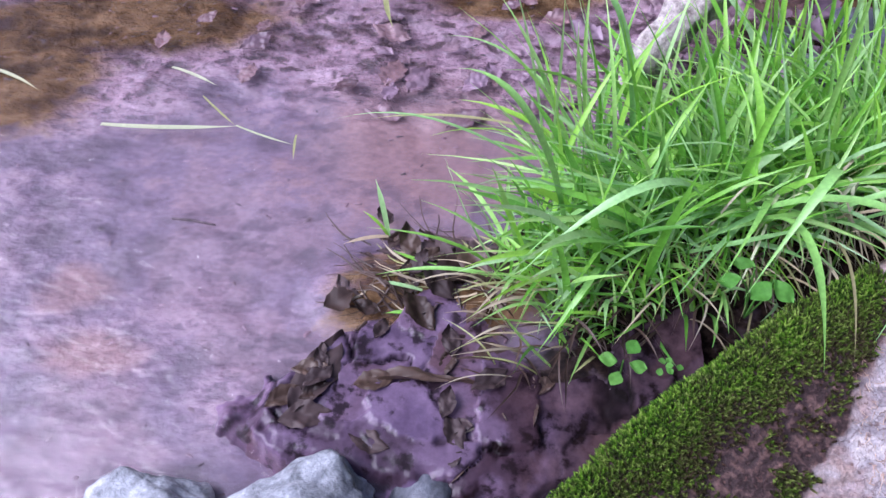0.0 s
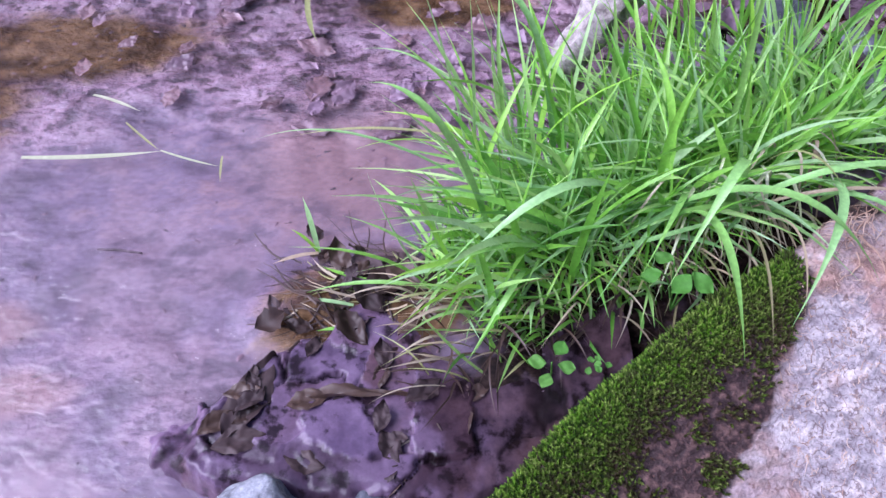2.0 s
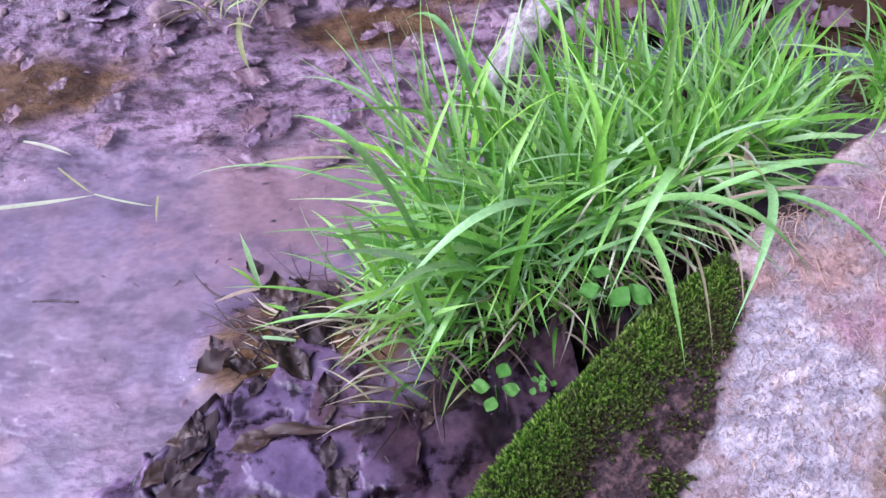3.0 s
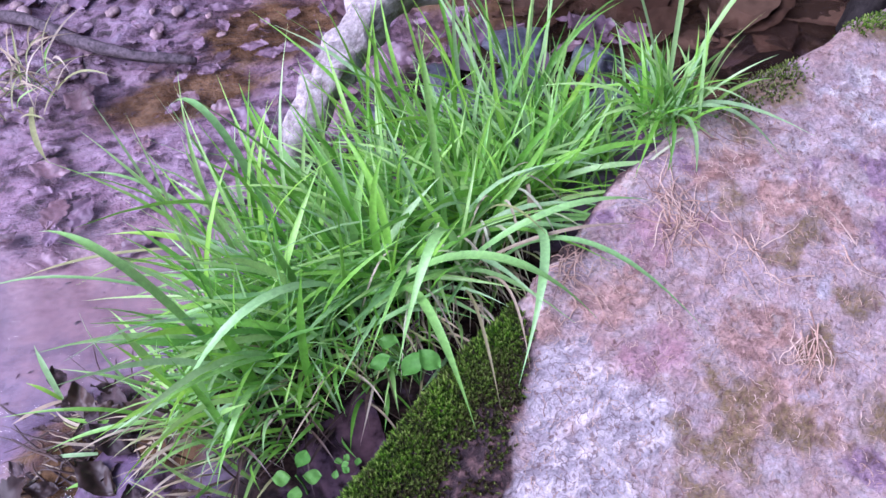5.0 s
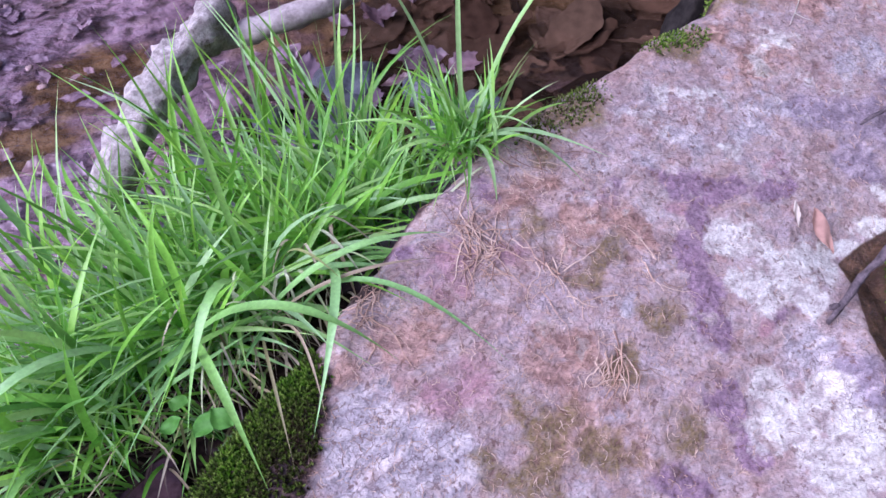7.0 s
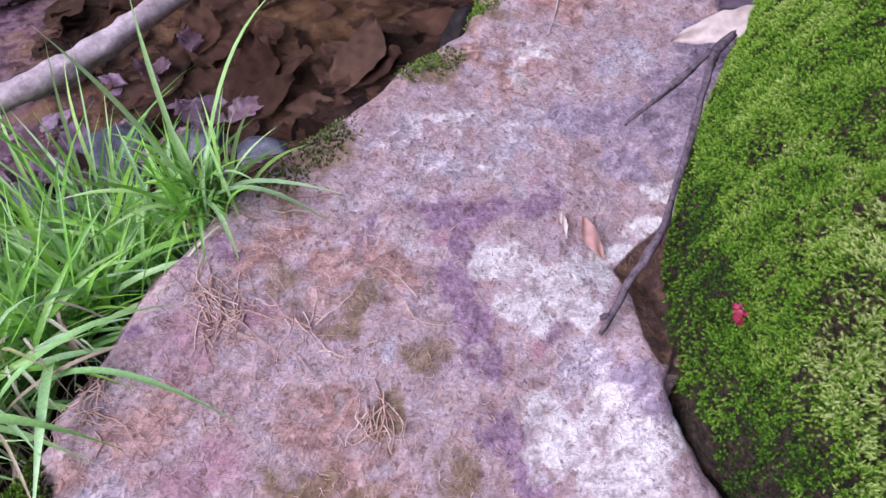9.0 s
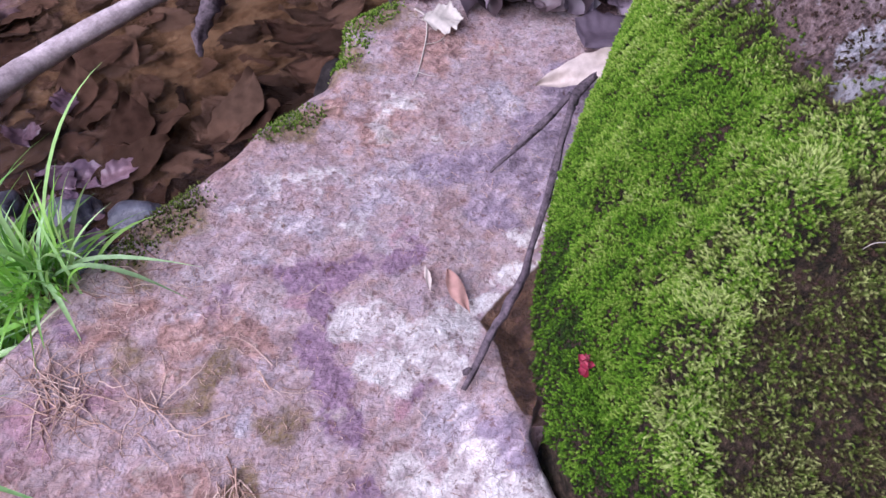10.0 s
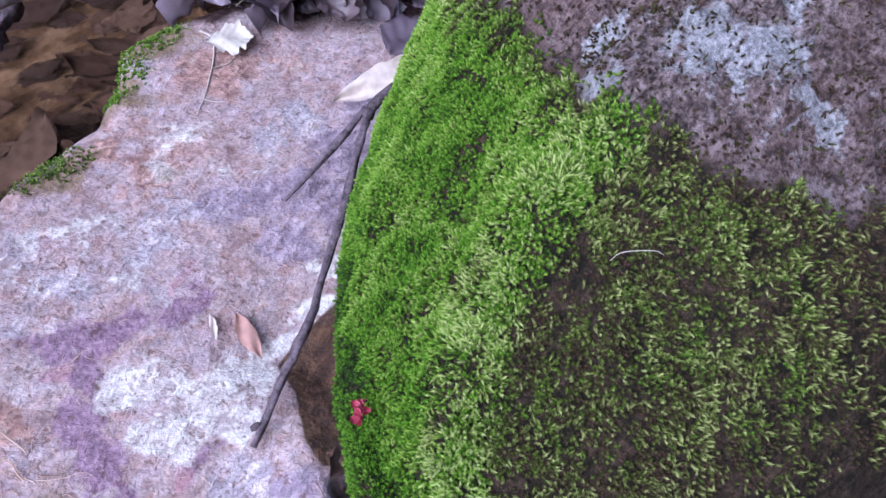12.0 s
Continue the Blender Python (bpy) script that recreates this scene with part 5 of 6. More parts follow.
def build_stream_leaves():
    rng = random.Random(21)
    kinds = [leaf_mesh("sunken_leaf", BROWN_LEAF, 0.075 + 0.016 * k, 0.045 + 0.007 * k, 0.06, 0.10, 0.035, 40 + k, 0.08, 0.006) for k in range(6)]
    for k in range(290):
        x, y = rng.uniform(0.60, 1.6), rng.uniform(0.68, 1.5)
        if y < 0.70 + 0.2 * (x - 0.8) and x > 0.7:
            y += 0.2
        z = float(ground_height(np.array(x), np.array(y))) + 0.004
        solid("sunken_leaf", kinds[k % 6], "sunken reddish brown leaf on the stream bed", "leaf", "leaves on the stream bed",
              m=pose(x, y, min(z + rng.uniform(0, 0.018), -0.009), rng.uniform(-20, 20), rng.uniform(-20, 20), rng.uniform(0, 360)))
    wet = [leaf_mesh("wet_leaf", WET_LEAF, 0.06 + 0.012 * k, 0.036 + 0.006 * k, 0.04, 0.08, 0.11, 60 + k, 0.06, 0.005) for k in range(6)]
    for k in range(240):
        x, y = rng.uniform(-0.45, 0.36), rng.uniform(0.70, 1.35)
        if x < -0.12 and y < 0.98 - 0.2 * rng.random():
            continue
        z = max(float(ground_height(np.array(x), np.array(y))), -0.006) + rng.uniform(0.001, 0.006)
        solid("wet_leaf", wet[k % 6], "sodden dull leaf pressed into the far mud", "leaf", "sodden leaves on the far mud",
              m=pose(x, y, z, rng.uniform(-9, 9), rng.uniform(-9, 9), rng.uniform(0, 360)) @ Matrix.Scale(rng.uniform(0.2, 0.6), 4))
    for k in range(80):
        x, y = rng.uniform(0.30, 0.78), rng.uniform(0.64, 1.02)
        if y < 0.60 + 0.22 * (x - 0.3) + 0.05:
            continue
        z = max(float(ground_height(np.array(x), np.array(y))), -0.004) + rng.uniform(0.0, 0.012)
        solid("wet_leaf", wet[k % 6], "sodden dull leaf heaped among the stones", "leaf", "sodden leaves among the stones",
              m=pose(x, y, z, rng.uniform(-25, 25), rng.uniform(-25, 25), rng.uniform(0, 360)) @ Matrix.Scale(rng.uniform(0.3, 0.7), 4))
    scraps = [leaf_mesh("leaf_scrap", (SODDEN_LEAF, MUD_LEAF)[k % 2], 0.034 + 0.006 * k, 0.018 + 0.003 * k, 0.12 - 0.03 * k, 0.2, 0.05, 110 + k, 0.15, 0.005) for k in range(6)]
    for k in range(96):
        on_mat = k < 60
        x, y = (rng.gauss(0.0, 0.055), rng.gauss(0.45, 0.035)) if on_mat else (rng.uniform(-0.17, 0.12), rng.uniform(0.24, 0.38))
        if x < -0.13 and on_mat or not on_mat and (x < -0.06 and y < 0.27 or float(inside_distance(np.array([x]), np.array([y]), SLAB_EDGE)[0]) > -0.03):
            continue
        z = max(float(ground_height(np.array(x), np.array(y))), 0.0) + 0.003 if on_mat else 0.015
        tip = 26 if on_mat else 10
        solid("leaf_scrap", scraps[k % 6], "dark torn scrap of wet leaf in the mud", "leaf", "leaf scraps at the water's edge",
              m=pose(x, y, z, rng.uniform(-tip, tip), rng.uniform(-tip, tip), rng.uniform(0, 360)) @ Matrix.Scale(rng.uniform(0.4, 1.0), 4))
    place = lambda label, me, m: solid("wet_leaf", me, label, "leaf", m=m)
    place("brown wet leaf with a lifted rim", leaf_mesh("wet_leaf", SODDEN_LEAF, 0.10, 0.040, -0.02, 0.10, 0.04, 71, 0.1, 0.004), pose(-0.148, 0.290, 0.014, -10, 0, 61))
    place("dark curled leaf with a pale raised rim", leaf_mesh("wet_leaf", MUD_LEAF, 0.10, 0.016, -0.12, 0.5, 0.1, 72, 0, 0.003), pose(-0.07, 0.328, 0.019, -25, 0, -4))
    place("small olive rounded leaf in the mud", leaf_mesh("wet_leaf", MUD_LEAF, 0.035, 0.03, 0.1, 0.35, 0.1, 73), pose(-0.125, 0.41, 0.008, 0, 0, 30))


def build_stones():
    for x, y, z, r, seed in ((-0.135, 0.196, 0.002, (0.085, 0.058, 0.055), 1), (-0.03, 0.185, -0.032, (0.095, 0.055, 0.045), 2), (-0.26, 0.198, -0.012, (0.065, 0.05, 0.042), 4)):
        solid("stone", stone_mesh("stone", GREY_STONE if seed in (1, 4) else WET_STONE, r, seed, 0.16, 5), "rough angular blue-grey stone half sunk in the water", "stone", "grey stones in the stream", m=pose(x, y, z, 0, 0, seed * 37))
    for x, y, z, r, seed in ((0.565, 0.79, -0.01, (0.055, 0.045, 0.04), 5), (0.50, 0.78, -0.008, (0.05, 0.04, 0.035), 6), (0.66, 0.70, -0.005, (0.045, 0.04, 0.04), 7), (0.42, 0.72, -0.008, (0.05, 0.045, 0.04), 8), (0.30, 0.68, 0.0, (0.028, 0.028, 0.028), 9), (0.745, 0.735, -0.018, (0.045, 0.035, 0.03), 10), (0.60, 0.86, 0.0, (0.06, 0.05, 0.03), 11), (0.47, 0.84, -0.006, (0.035, 0.03, 0.025), 16), (0.69, 0.80, -0.008, (0.04, 0.03, 0.026), 17), (0.535, 0.70, -0.004, (0.035, 0.03, 0.03), 18), (0.37, 0.80, -0.008, (0.03, 0.026, 0.022), 19)):
        solid("stone", stone_mesh("stone", WET_STONE, r, seed, 0.16), "dark wet bluish stone behind the grass", "stone", "dark wet stones", m=pose(x, y, z, 0, 0, seed * 51))
    for x, y, z, r, seed, label in ((-0.192, 1.01, 0.02, (0.03, 0.022, 0.016), 12, "reddish angular stone on the mud bank"), (-0.195, 1.157, 0.035, (0.035, 0.03, 0.012), 13, "flat round lilac stone on the mud bank")):
        solid("stone", stone_mesh("stone", RED_STONE, r, seed, 0.2, 3), label, "stone", m=pose(x, y, z, 0, 0, 20))
    # near-black colour puts the shade of the hollow here into the rock
    solid("stone", stone_mesh("stone", DARK_ROCK, (0.075, 0.04, 0.10), 15, 0.2), "dark wet rock under the slab's far corner, blackened for the hollow's shade", "stone", m=pose(1.065, 0.705, 0.0, 0, 0, 30))
    rng = random.Random(41)
    kinds = [stone_mesh("pebble", RED_STONE, (0.011, 0.009, 0.006), 20 + k, 0.2, 2) for k in range(4)]
    for k in range(90):
        x, y = rng.uniform(-0.45, 0.2), rng.uniform(1.02, 1.4)
        s = rng.uniform(0.5, 1.5)
        solid("pebble", kinds[k % 4], "small reddish pebble on the mud bank", "stone", "pebbles on the mud bank",
              m=pose(x, y, float(ground_height(np.array(x), np.array(y))) + 0.002, 0, 0, rng.uniform(0, 360)) @ Matrix.Scale(s, 4))


def build_red_flower():
    rng = random.Random(2)
    flower = thing("red_flower", "tiny crumpled crimson flower head lying on the moss", "flower", at=(0.944, 0.136, 0.130))
    for k in range(9):
        me = leaf_mesh("petal", PETAL, 0.010, 0.007, 0.6, 0.5, 0.1, 80 + k)
        part("petal", me, flower).matrix_local = pose(rng.uniform(-0.004, 0.004), rng.uniform(-0.004, 0.004), rng.uniform(0, 0.003), rng.uniform(-50, 50), rng.uniform(-60, 10), k * 40)


def build_herbs():
    herb = thing("herb_seedling", "young broad-leaved herb with round light green leaves", "plant", at=(0.163, 0.316, 0.008))
    for k, (x, y, z, size) in enumerate(((0.156, 0.304, 0.051, 0.016), (0.150, 0.319, 0.062, 0.018), (0.172, 0.327, 0.070, 0.018), (0.178, 0.311, 0.062, 0.017))):
        x, y = x - 0.163, y - 0.316
        turn = math.degrees(math.atan2(y, x))
        leaf = part("leaf", leaf_mesh("leaf", HERB, size, size * 0.82, 0.05, 0.12, 0.0, 90 + k), herb)
        leaf.matrix_local = pose(x * 0.35, y * 0.35, z - 0.006, 0, 6, turn)
    part("stem", tube_mesh("stem", HERB, [(0, 0, -0.01), (0.002, 0, 0.03), (0, 0, 0.058)], (0.0012, 0.001, 0.0008), 6), herb)
    other = thing("herb_seedling", "low round-leaved herb half hidden under the grass", "plant", at=(0.295, 0.375, 0.06))
    for k, (x, y, z, turn, size) in enumerate(((0.305, 0.361, 0.112, -60, 0.026), (0.288, 0.366, 0.105, 215, 0.026), (0.262, 0.378, 0.105, 180, 0.022), (0.275, 0.39, 0.115, 140, 0.021))):
        leaf = part("leaf", leaf_mesh("leaf", HERB, size, size * 0.75, 0.08, 0.15, 0.0, 95 + k), other)
        leaf.matrix_local = pose(x - 0.295 - 0.5 * size * math.cos(radians(turn)), y - 0.375 - 0.5 * size * math.sin(radians(turn)), z - 0.06, 0, 12, turn)
        part("stalk", tube_mesh("stalk", HERB, [(0, 0, -0.02), ((x - 0.295) * 0.4, (y - 0.375) * 0.4, 0.03), (x - 0.295 - 0.5 * size * math.cos(radians(turn)), y - 0.375 - 0.5 * size * math.sin(radians(turn)), z - 0.06)], (0.001, 0.001, 0.0008), 6), other)
    rng = random.Random(14)
    tiny = thing("herb_seedling", "tiny herb seedling in the wet gap beside the moss", "plant", at=(0.205, 0.315, 0.03))
    for k in range(6):
        part("leaf", leaf_mesh("leaf", HERB, 0.008, 0.0065, 0.05, 0.15, 0.0, 99 + k), tiny).matrix_local = pose(rng.uniform(-0.01, 0.012), rng.uniform(-0.008, 0.01), 0.02 + rng.uniform(0, 0.012), 0, 10, k * 62)


def build_bed_litter():
    rng = random.Random(31)
    heap = Heap()
    for _ in range(2600):
        x, y = rng.uniform(-0.85, 0.75), rng.uniform(0.2, 1.55)
        if inside_distance(np.array([x]), np.array([y]), SLAB_EDGE)[0] > -0.02:
            continue
        if y + 0.2 * min(x, 0.3) < 0.66 and rng.random() > 0.22:
            continue
        z = float(ground_height(np.array(x), np.array(y)))
        n, r, st = 6, rng.uniform(0.0015, 0.0065), rng.uniform(0.12, 0.5)
        turn = rng.gauss(0.2, 0.6)
        ring = [(r * rng.uniform(0.5, 1.3) * math.cos(a), r * st * rng.uniform(0.4, 1.4) * math.sin(a)) for a in [6.283 * i / 6 for i in range(6)]]
        tilt = rng.uniform(-0.25, 0.25)
        v = [(x + px * math.cos(turn) - py * math.sin(turn), y + px * math.sin(turn) + py * math.cos(turn), z + 0.0015 + tilt * px) for px, py in ring]
        v = np.array(v + [(x, y, z + 0.003)])
        f = np.array([[6, i, (i + 1) % 6] for i in range(6)])
        heap.add(v, f)
    solid("bed_litter", heap.mesh("bed_litter", FRAGMENT), "scattered leaf scraps and grit on the muddy stream bed", "litter", kind="stuff")


HOLLOW = [(1.06, 0.30), (1.0, 0.296), (0.956, 0.287), (0.948, 0.25), (0.922, 0.204), (0.915, 0.175), (0.96, 0.15), (1.03, 0.22), (1.10, 0.30)]

BARE_ROCK = [(1.30, 0.33), (1.242, 0.235), (1.208, 0.155), (1.192, 0.10), (1.19, 0.07), (1.182, 0.02), (1.20, -0.035), (1.235, -0.075), (1.29, -0.13), (1.6, -0.25), (1.8, 0.4), (1.34, 0.36)]

def ribbon(points, width, mat_heap, rng, flat=0.4):
    """A thin root as a three-sided strand."""
    p = np.array(points, float)
    t = np.gradient(p, axis=0)
    t /= np.linalg.norm(t, axis=1, keepdims=True) + 1e-9
    s = np.cross(t, (0, 0, 1.0))
    s /= np.linalg.norm(s, axis=1, keepdims=True) + 1e-9
    n = len(p)
    w = width * np.linspace(1, 0.35, n)[:, None]
    v = np.stack([p - s * w / 2, p + s * w / 2, p + np.array([0, 0, 1.0]) * w * 0.7], 1).reshape(-1, 3)
    i = np.arange(n - 1)[:, None] * 3
    f = np.concatenate([i + np.array([[0, 2, 5, 3]]), i + np.array([[2, 1, 4, 5]])])
    mat_heap.add(v, f)

def wander(rng, x, y, az, length, surface, lift=0.001, bend=0.5, n=7):
    pts = []
    for k in range(n):
        pts.append((x, y, surface(x, y) + lift))
        az += rng.gauss(0, bend)
        x, y = x + math.cos(az) * length / (n - 1), y + math.sin(az) * length / (n - 1)
    return pts

def build_roots():
    rng = random.Random(17)
    surface = lambda x, y: float(slab_height(np.array([x]), np.array([y]))[0])
    for x, y, many, size, label in ((0.585, 0.415, 60, 0.055, "tangle of dry brown grass roots on the slab"), (0.643, 0.37, 14, 0.05, "few forked dry rootlets lying on the slab"),
                                    (0.66, 0.277, 36, 0.045, "pale matted clump of dry roots on the slab"), (0.455, 0.397, 34, 0.05, "dark tangle of dry roots at the grass's foot"), (0.735, 0.335, 6, 0.05, "thin stray rootlets on the slab"), (0.68, 0.49, 8, 0.06, "thin dry root trailing from the small tuft")):
        tangle = thing("root_tangle", label, "roots", "dry roots on the slab", at=(x, y, surface(x, y)))
        for _ in range(many):
            px, py = x + rng.gauss(0, size * 0.22), y + rng.gauss(0, size * 0.22)
            one = Heap()
            ribbon(wander(rng, px, py, rng.gauss(4.0, 0.8) if "pale" in label else rng.uniform(0, 6.28), size * rng.uniform(0.5, 1.2), surface, rng.uniform(0.0005, 0.005), 0.4), rng.uniform(0.0008, 0.0019), one, rng)
            one.v[0] = one.v[0] - np.array(tangle.location)
            part("root", one.mesh("root", ROOT), tangle)
    hair = Heap()
    while hair.n < 21 * 2400:
        x, y = rng.uniform(0.35, 1.2), rng.uniform(0.14, 0.62)
        if float(inside_distance(np.array([x]), np.array([y]), SLAB_EDGE)[0]) < 0.01 or float(inside_distance(np.array([x]), np.array([y]), HOLLOW)[0]) > -0.01:
            continue
        if rng.random() > 0.22 + 0.78 * (x < 0.75):
            continue
        pts = wander(rng, x, y, rng.uniform(0, 6.28), rng.uniform(0.004, 0.015), lambda a, b: 0.0, 0.0, 0.5)
        p = np.array(pts)
        p[:, 2] = slab_height(p[:, 0], p[:, 1]) + 0.0004
        ribbon(p, rng.uniform(0.0004, 0.0009), hair, rng)
    solid("rootlet_litter", hair.mesh("rootlet_litter", ROOT), "fine reddish rootlets strewn over the slab", "litter", kind="stuff")


def build_floating():
    def blade(label, width, *pts, mat=STRAW, name="loose_straw"):
        v, f = blade_arrays(*pts, width, 12, 0.15)
        return solid(name, mesh_from(name, v, f, mat), label, "straw", "loose grass in the stream")

    pale = "pale green grass blade floating on the water"
    blade(pale, 0.007, (-0.431, 0.686, 0.003), (-0.34, 0.675, 0.003), (-0.255, 0.681, 0.003), mat=PALE_BLADE)
    blade("thin straw stalk floating on the water", 0.003, (-0.26, 0.682, 0.003), (-0.22, 0.66, 0.003), (-0.184, 0.648, 0.003), mat=PALE_BLADE)
    blade("thin straw stalk floating on the water", 0.003, (-0.182, 0.665, 0.003), (-0.183, 0.645, 0.004), (-0.181, 0.622, 0.003))
    blade(pale, 0.005, (-0.363, 0.793, 0.003), (-0.33, 0.78, 0.003), (-0.296, 0.755, 0.003), mat=PALE_BLADE)
    blade("thin straw stalk floating on the water", 0.003, (-0.311, 0.736, 0.003), (-0.28, 0.70, 0.004), (-0.262, 0.683, 0.003))
    blade(pale, 0.005, (-0.63, 0.80, 0.003), (-0.58, 0.79, 0.003), (-0.529, 0.749, 0.003), mat=PALE_BLADE)
    blade("pale grass blade standing from the mud", 0.006, (-0.061, 0.507, 0.0), (-0.066, 0.53, 0.03), (-0.076, 0.565, 0.032), mat=GRASS)
    blade("pale grass blade standing from the mud", 0.004, (-0.061, 0.507, 0.0), (-0.07, 0.515, 0.02), (-0.090, 0.529, 0.02), mat=GRASS)
    blade("straw blade lying on the mud", 0.005, (-0.061, 0.505, 0.004), (-0.085, 0.503, 0.008), (-0.111, 0.494, 0.005))
    blade("long thin straw reaching over the water", 0.004, (0.09, 0.60, 0.08), (0.0, 0.63, 0.08), (-0.085, 0.644, 0.05))
    blade("straw blade hanging into the stream", 0.008, (-0.078, 0.962, 0.03), (-0.085, 0.91, 0.02), (-0.068, 0.872, 0.003))
    blade("long bleached straw lying across the slab's edge", 0.003, (0.622, 0.49, slab_at(0.622, 0.49) + 0.006), (0.569, 0.477, slab_at(0.569, 0.477) + 0.010), (0.512, 0.468, slab_at(0.512, 0.468) + 0.004), mat=PALE_BLADE)
    rng = random.Random(27)
    stick = tube_mesh("sunken_twig", BARK, [(-0.025, 0.004, 0), (0.0, 0.0, 0.001), (0.026, -0.006, 0)], (0.0012, 0.0016, 0.001), 6)
    solid("sunken_twig", stick, "short dark twig on the stream bed", "twig", m=pose(-0.286, 0.531, 0.001))
    tuft = thing("dead_grass", "straw-coloured dead grass wisp lying on the mud bank", "grass", at=(-0.078, 1.0, 0.02))
    for k in range(46):
        v, f = random_blade(rng, (rng.gauss(0, 0.025), rng.gauss(0.02, 0.03), 0.0), rng.uniform(0, 6.283), rng.uniform(1.0, 1.5), rng.uniform(0.05, 0.12), rng.uniform(0.002, 0.004))
        part("blade", mesh_from("blade", v, f, GRASS if k % 6 == 0 else STRAW), tuft)
    for k in range(13):
        x, y, az = rng.uniform(-0.08, 0.08), rng.uniform(0.39, 0.48), rng.gauss(2.6, 0.5)
        L = rng.uniform(0.04, 0.09)
        z = max(float(ground_height(np.array(x), np.array(y))), 0) + 0.001
        blade("limp straw blade matted on the wet mud", rng.uniform(0.0025, 0.0045), (x + 0.5 * L, y - 0.1 * L, z + 0.006), (x, y, z + 0.012), (x + math.cos(az) * 0.5 * L, y + math.sin(az) * 0.5 * L, z), mat=GRASS if k % 4 == 0 else STRAW)
    straw = tube_mesh("straw_bit", CREAM_LEAF, [(1.094, 0.02, 0.268), (1.101, 0.015, 0.274), (1.115, 0.0, 0.274), (1.119, -0.006, 0.270)], (0.0002, 0.0003, 0.0003, 0.0002), 6)
    solid("straw_bit", straw, "short bent straw lying on the moss", "straw")
    curl = leaf_mesh("curled_leaf", MUD_LEAF, 0.05, 0.03, 0.6, 1.1, 0.1, 77)
    solid("curled_leaf", curl, "crumpled grey leaf wedged in the dark crevice", "leaf", m=pose(0.915, 0.165, 0.012, 20, -10, 10))


def build_mat():
    """Dark matted stems and scraps where the grass meets the mud."""
    rng = random.Random(57)
    mat = thing("stem_mat", "dark matted dead stems half sunk in the mud", "stems", at=(-0.03, 0.43, 0.005))
    o = np.array(mat.location)
    for k in range(110):
        x, y = rng.gauss(0.0, 0.05), rng.gauss(0.44, 0.03)
        if x < -0.15:
            continue
        lift = rng.uniform(0.0, 0.003)
        one = Heap()
        ground = lambda a, b: max(float(ground_height(np.array(a), np.array(b))), 0.0)
        ribbon(wander(rng, x, y, rng.gauss(2.7, 0.6), rng.uniform(0.03, 0.08), ground, lift, 0.13), rng.uniform(0.0016, 0.0038), one, rng)
        one.v[0] = one.v[0] - o
        part("stem", one.mesh("stem", STRAW if k % 5 == 0 else MUD_LEAF), mat)

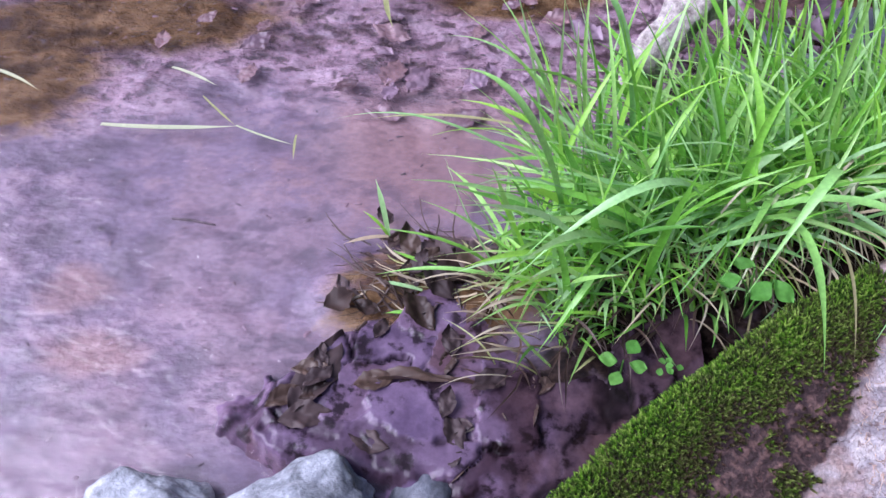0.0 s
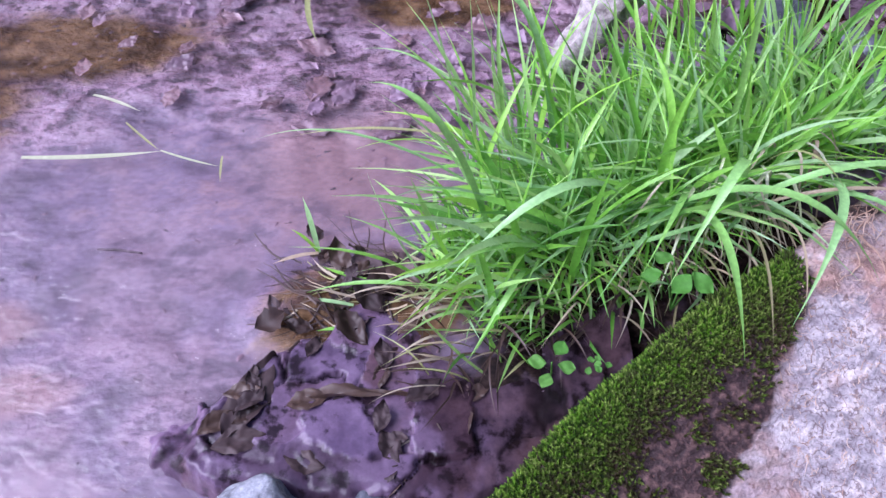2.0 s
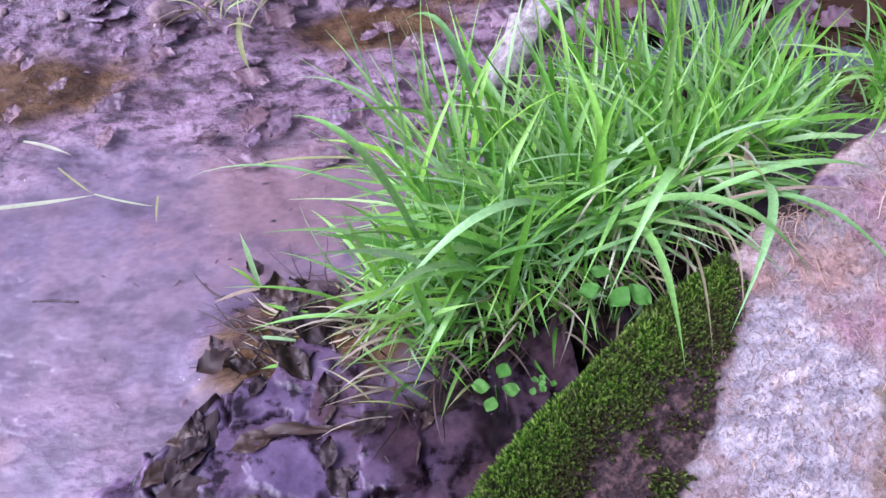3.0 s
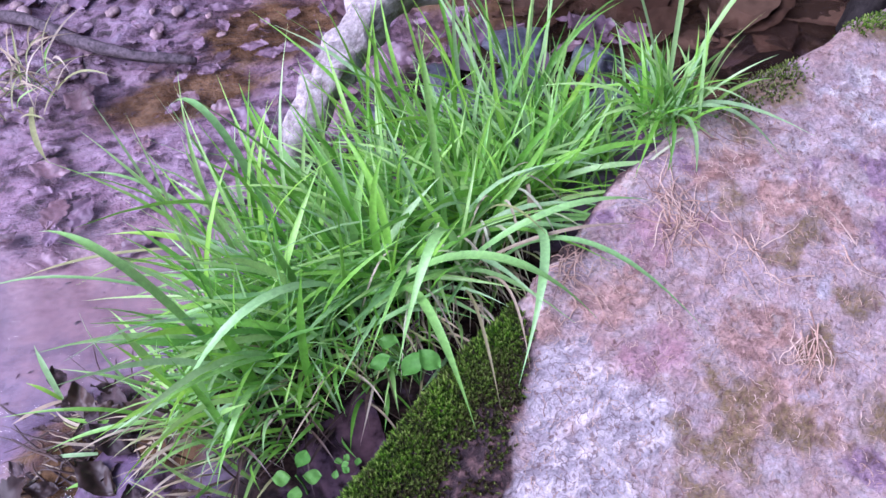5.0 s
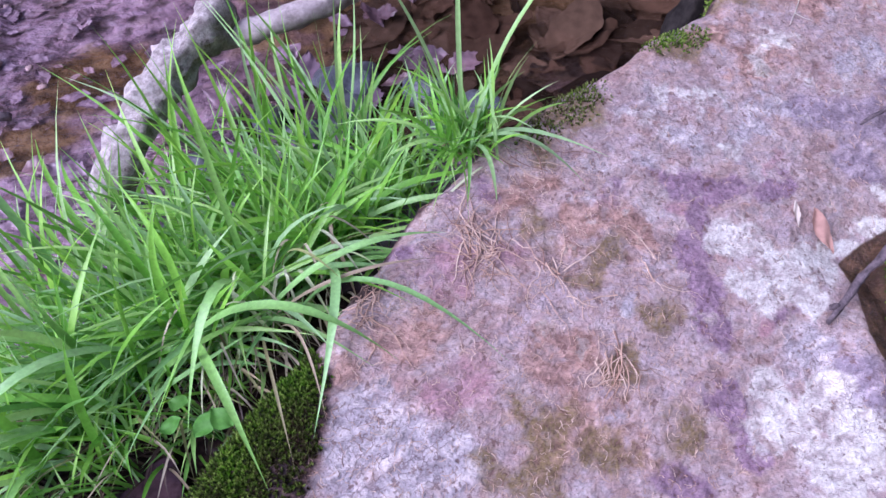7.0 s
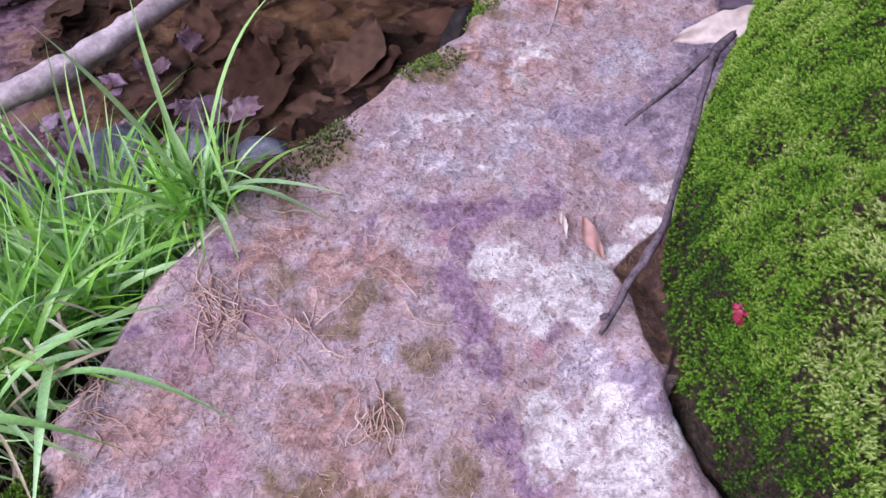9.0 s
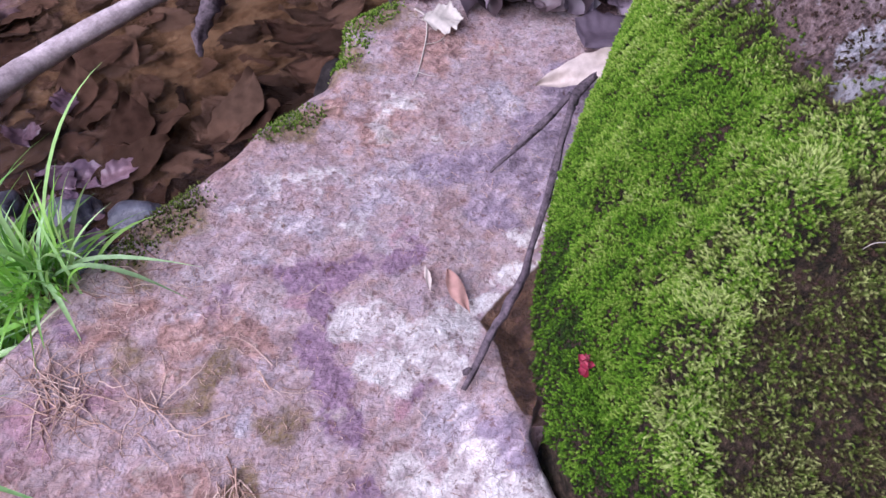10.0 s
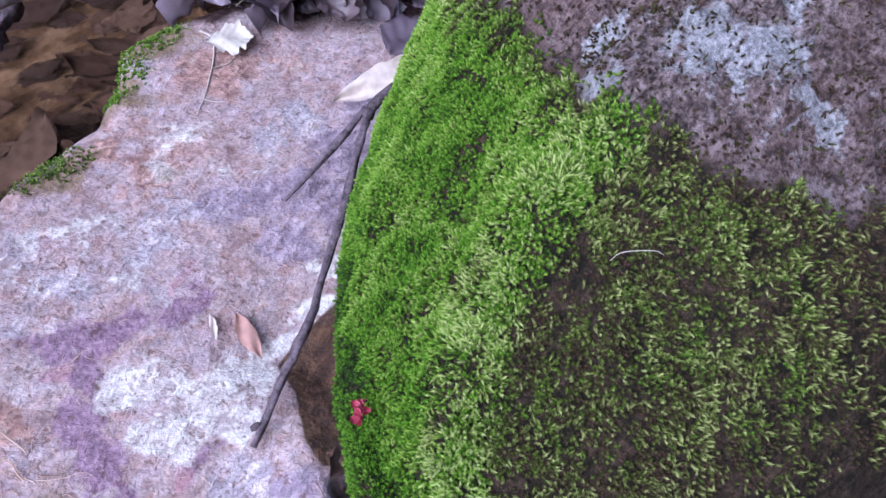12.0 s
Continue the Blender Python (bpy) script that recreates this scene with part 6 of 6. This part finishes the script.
def build_leaf_litter():
    """Layers of sodden leaves pressed into one uneven, cracked crust at the water's edge."""
    rng = np.random.default_rng(33)
    n = 30
    seeds = np.stack([rng.uniform(-0.24, 0.26, n), rng.uniform(0.17, 0.46, n)], -1)
    turn, lift, slope, tint = rng.uniform(0, 6.28, n), rng.uniform(-0.003, 0.004, n), rng.normal(0, 0.035, (n, 2)), rng.random(n)

    def cells(x, y):
        wx, wy = x + 0.016 * fbm(x, y, 0.04, 61) + 0.006 * fbm(x, y, 0.012, 63), y + 0.016 * fbm(x, y, 0.04, 67) + 0.006 * fbm(x, y, 0.012, 69)
        dx, dy = wx[..., None] - seeds[:, 0], wy[..., None] - seeds[:, 1]
        d = np.hypot((dx * np.cos(turn) + dy * np.sin(turn)) * 0.7, (-dx * np.sin(turn) + dy * np.cos(turn)) * 1.35)
        order = np.argsort(d, -1)
        a, b = order[..., 0], order[..., 1]
        gap = np.take_along_axis(d, b[..., None], -1)[..., 0] - np.take_along_axis(d, a[..., None], -1)[..., 0]
        return a, gap, x - seeds[a, 0], y - seeds[a, 1]

    def height(x, y):
        a, gap, dx, dy = cells(x, y)
        edge = np.clip(np.minimum((x + 0.19 + 0.06 * fbm(x, y, 0.06, 71)) / 0.05, (0.455 - 0.12 * smooth(0.0, -0.2, x) - y + 0.05 * fbm(x, y, 0.05, 73)) / 0.03), -1, 1)
        edge = np.minimum(edge, np.clip((y - 0.205 - 0.5 * np.clip(-0.05 - x, 0, 1) + 0.03 * fbm(x, y, 0.05, 75)) / 0.03, -1, 1))
        z = 0.0125 + lift[a] + slope[a, 0] * dx + slope[a, 1] * dy + 0.0028 * fbm(x, y, 0.05, 77) + 0.0007 * fbm(x, y, 0.014, 79)
        z = z - 0.0055 * np.exp(-(gap / 0.0032) ** 2) * smooth(-0.15, 0.1, fbm(x, y, 0.05, 85))
        rise = 0.03 * smooth(0.05, 0.22, x) * smooth(0.28, 0.36, y)
        return z * smooth(-0.2, 0.6, edge) - 0.035 * smooth(0.5, -0.8, edge) + rise

    v, f = sheet(np.arange(-0.25, 0.25, 0.0025), np.arange(0.17, 0.47, 0.0025), height)
    x, y = v[:, 0], v[:, 1]
    inside = inside_distance(x, y, SLAB_EDGE)
    v, f, used = keep_faces(v, f, inside < 0.03)
    a, gap, _, _ = cells(v[:, 0], v[:, 1])
    marks = {"cell": tint[a], "crack": np.exp(-(gap / 0.0042) ** 2) * smooth(-0.15, 0.1, fbm(v[:, 0], v[:, 1], 0.05, 85)), "soil_dark": smooth(0.02, 0.11, v[:, 0] + 0.04 * fbm(v[:, 0], v[:, 1], 0.03, 81))}
    solid("leaf_litter", mesh_from("leaf_litter", v, f, LITTER, marks), "sodden purple-brown leaf litter matted at the water's edge", "leaf litter", kind="stuff")

build_ground()
build_water()
slab = build_slab()
boulder = build_boulder()
build_moss(slab, boulder)
build_big_tuft()
build_small_tuft()
build_sticks()
build_slab_litter()
build_leaf_heap()
build_stream_leaves()
build_leaf_litter()
build_stones()
build_red_flower()
build_herbs()
build_roots()
build_floating()
build_mat()
build_bed_litter()
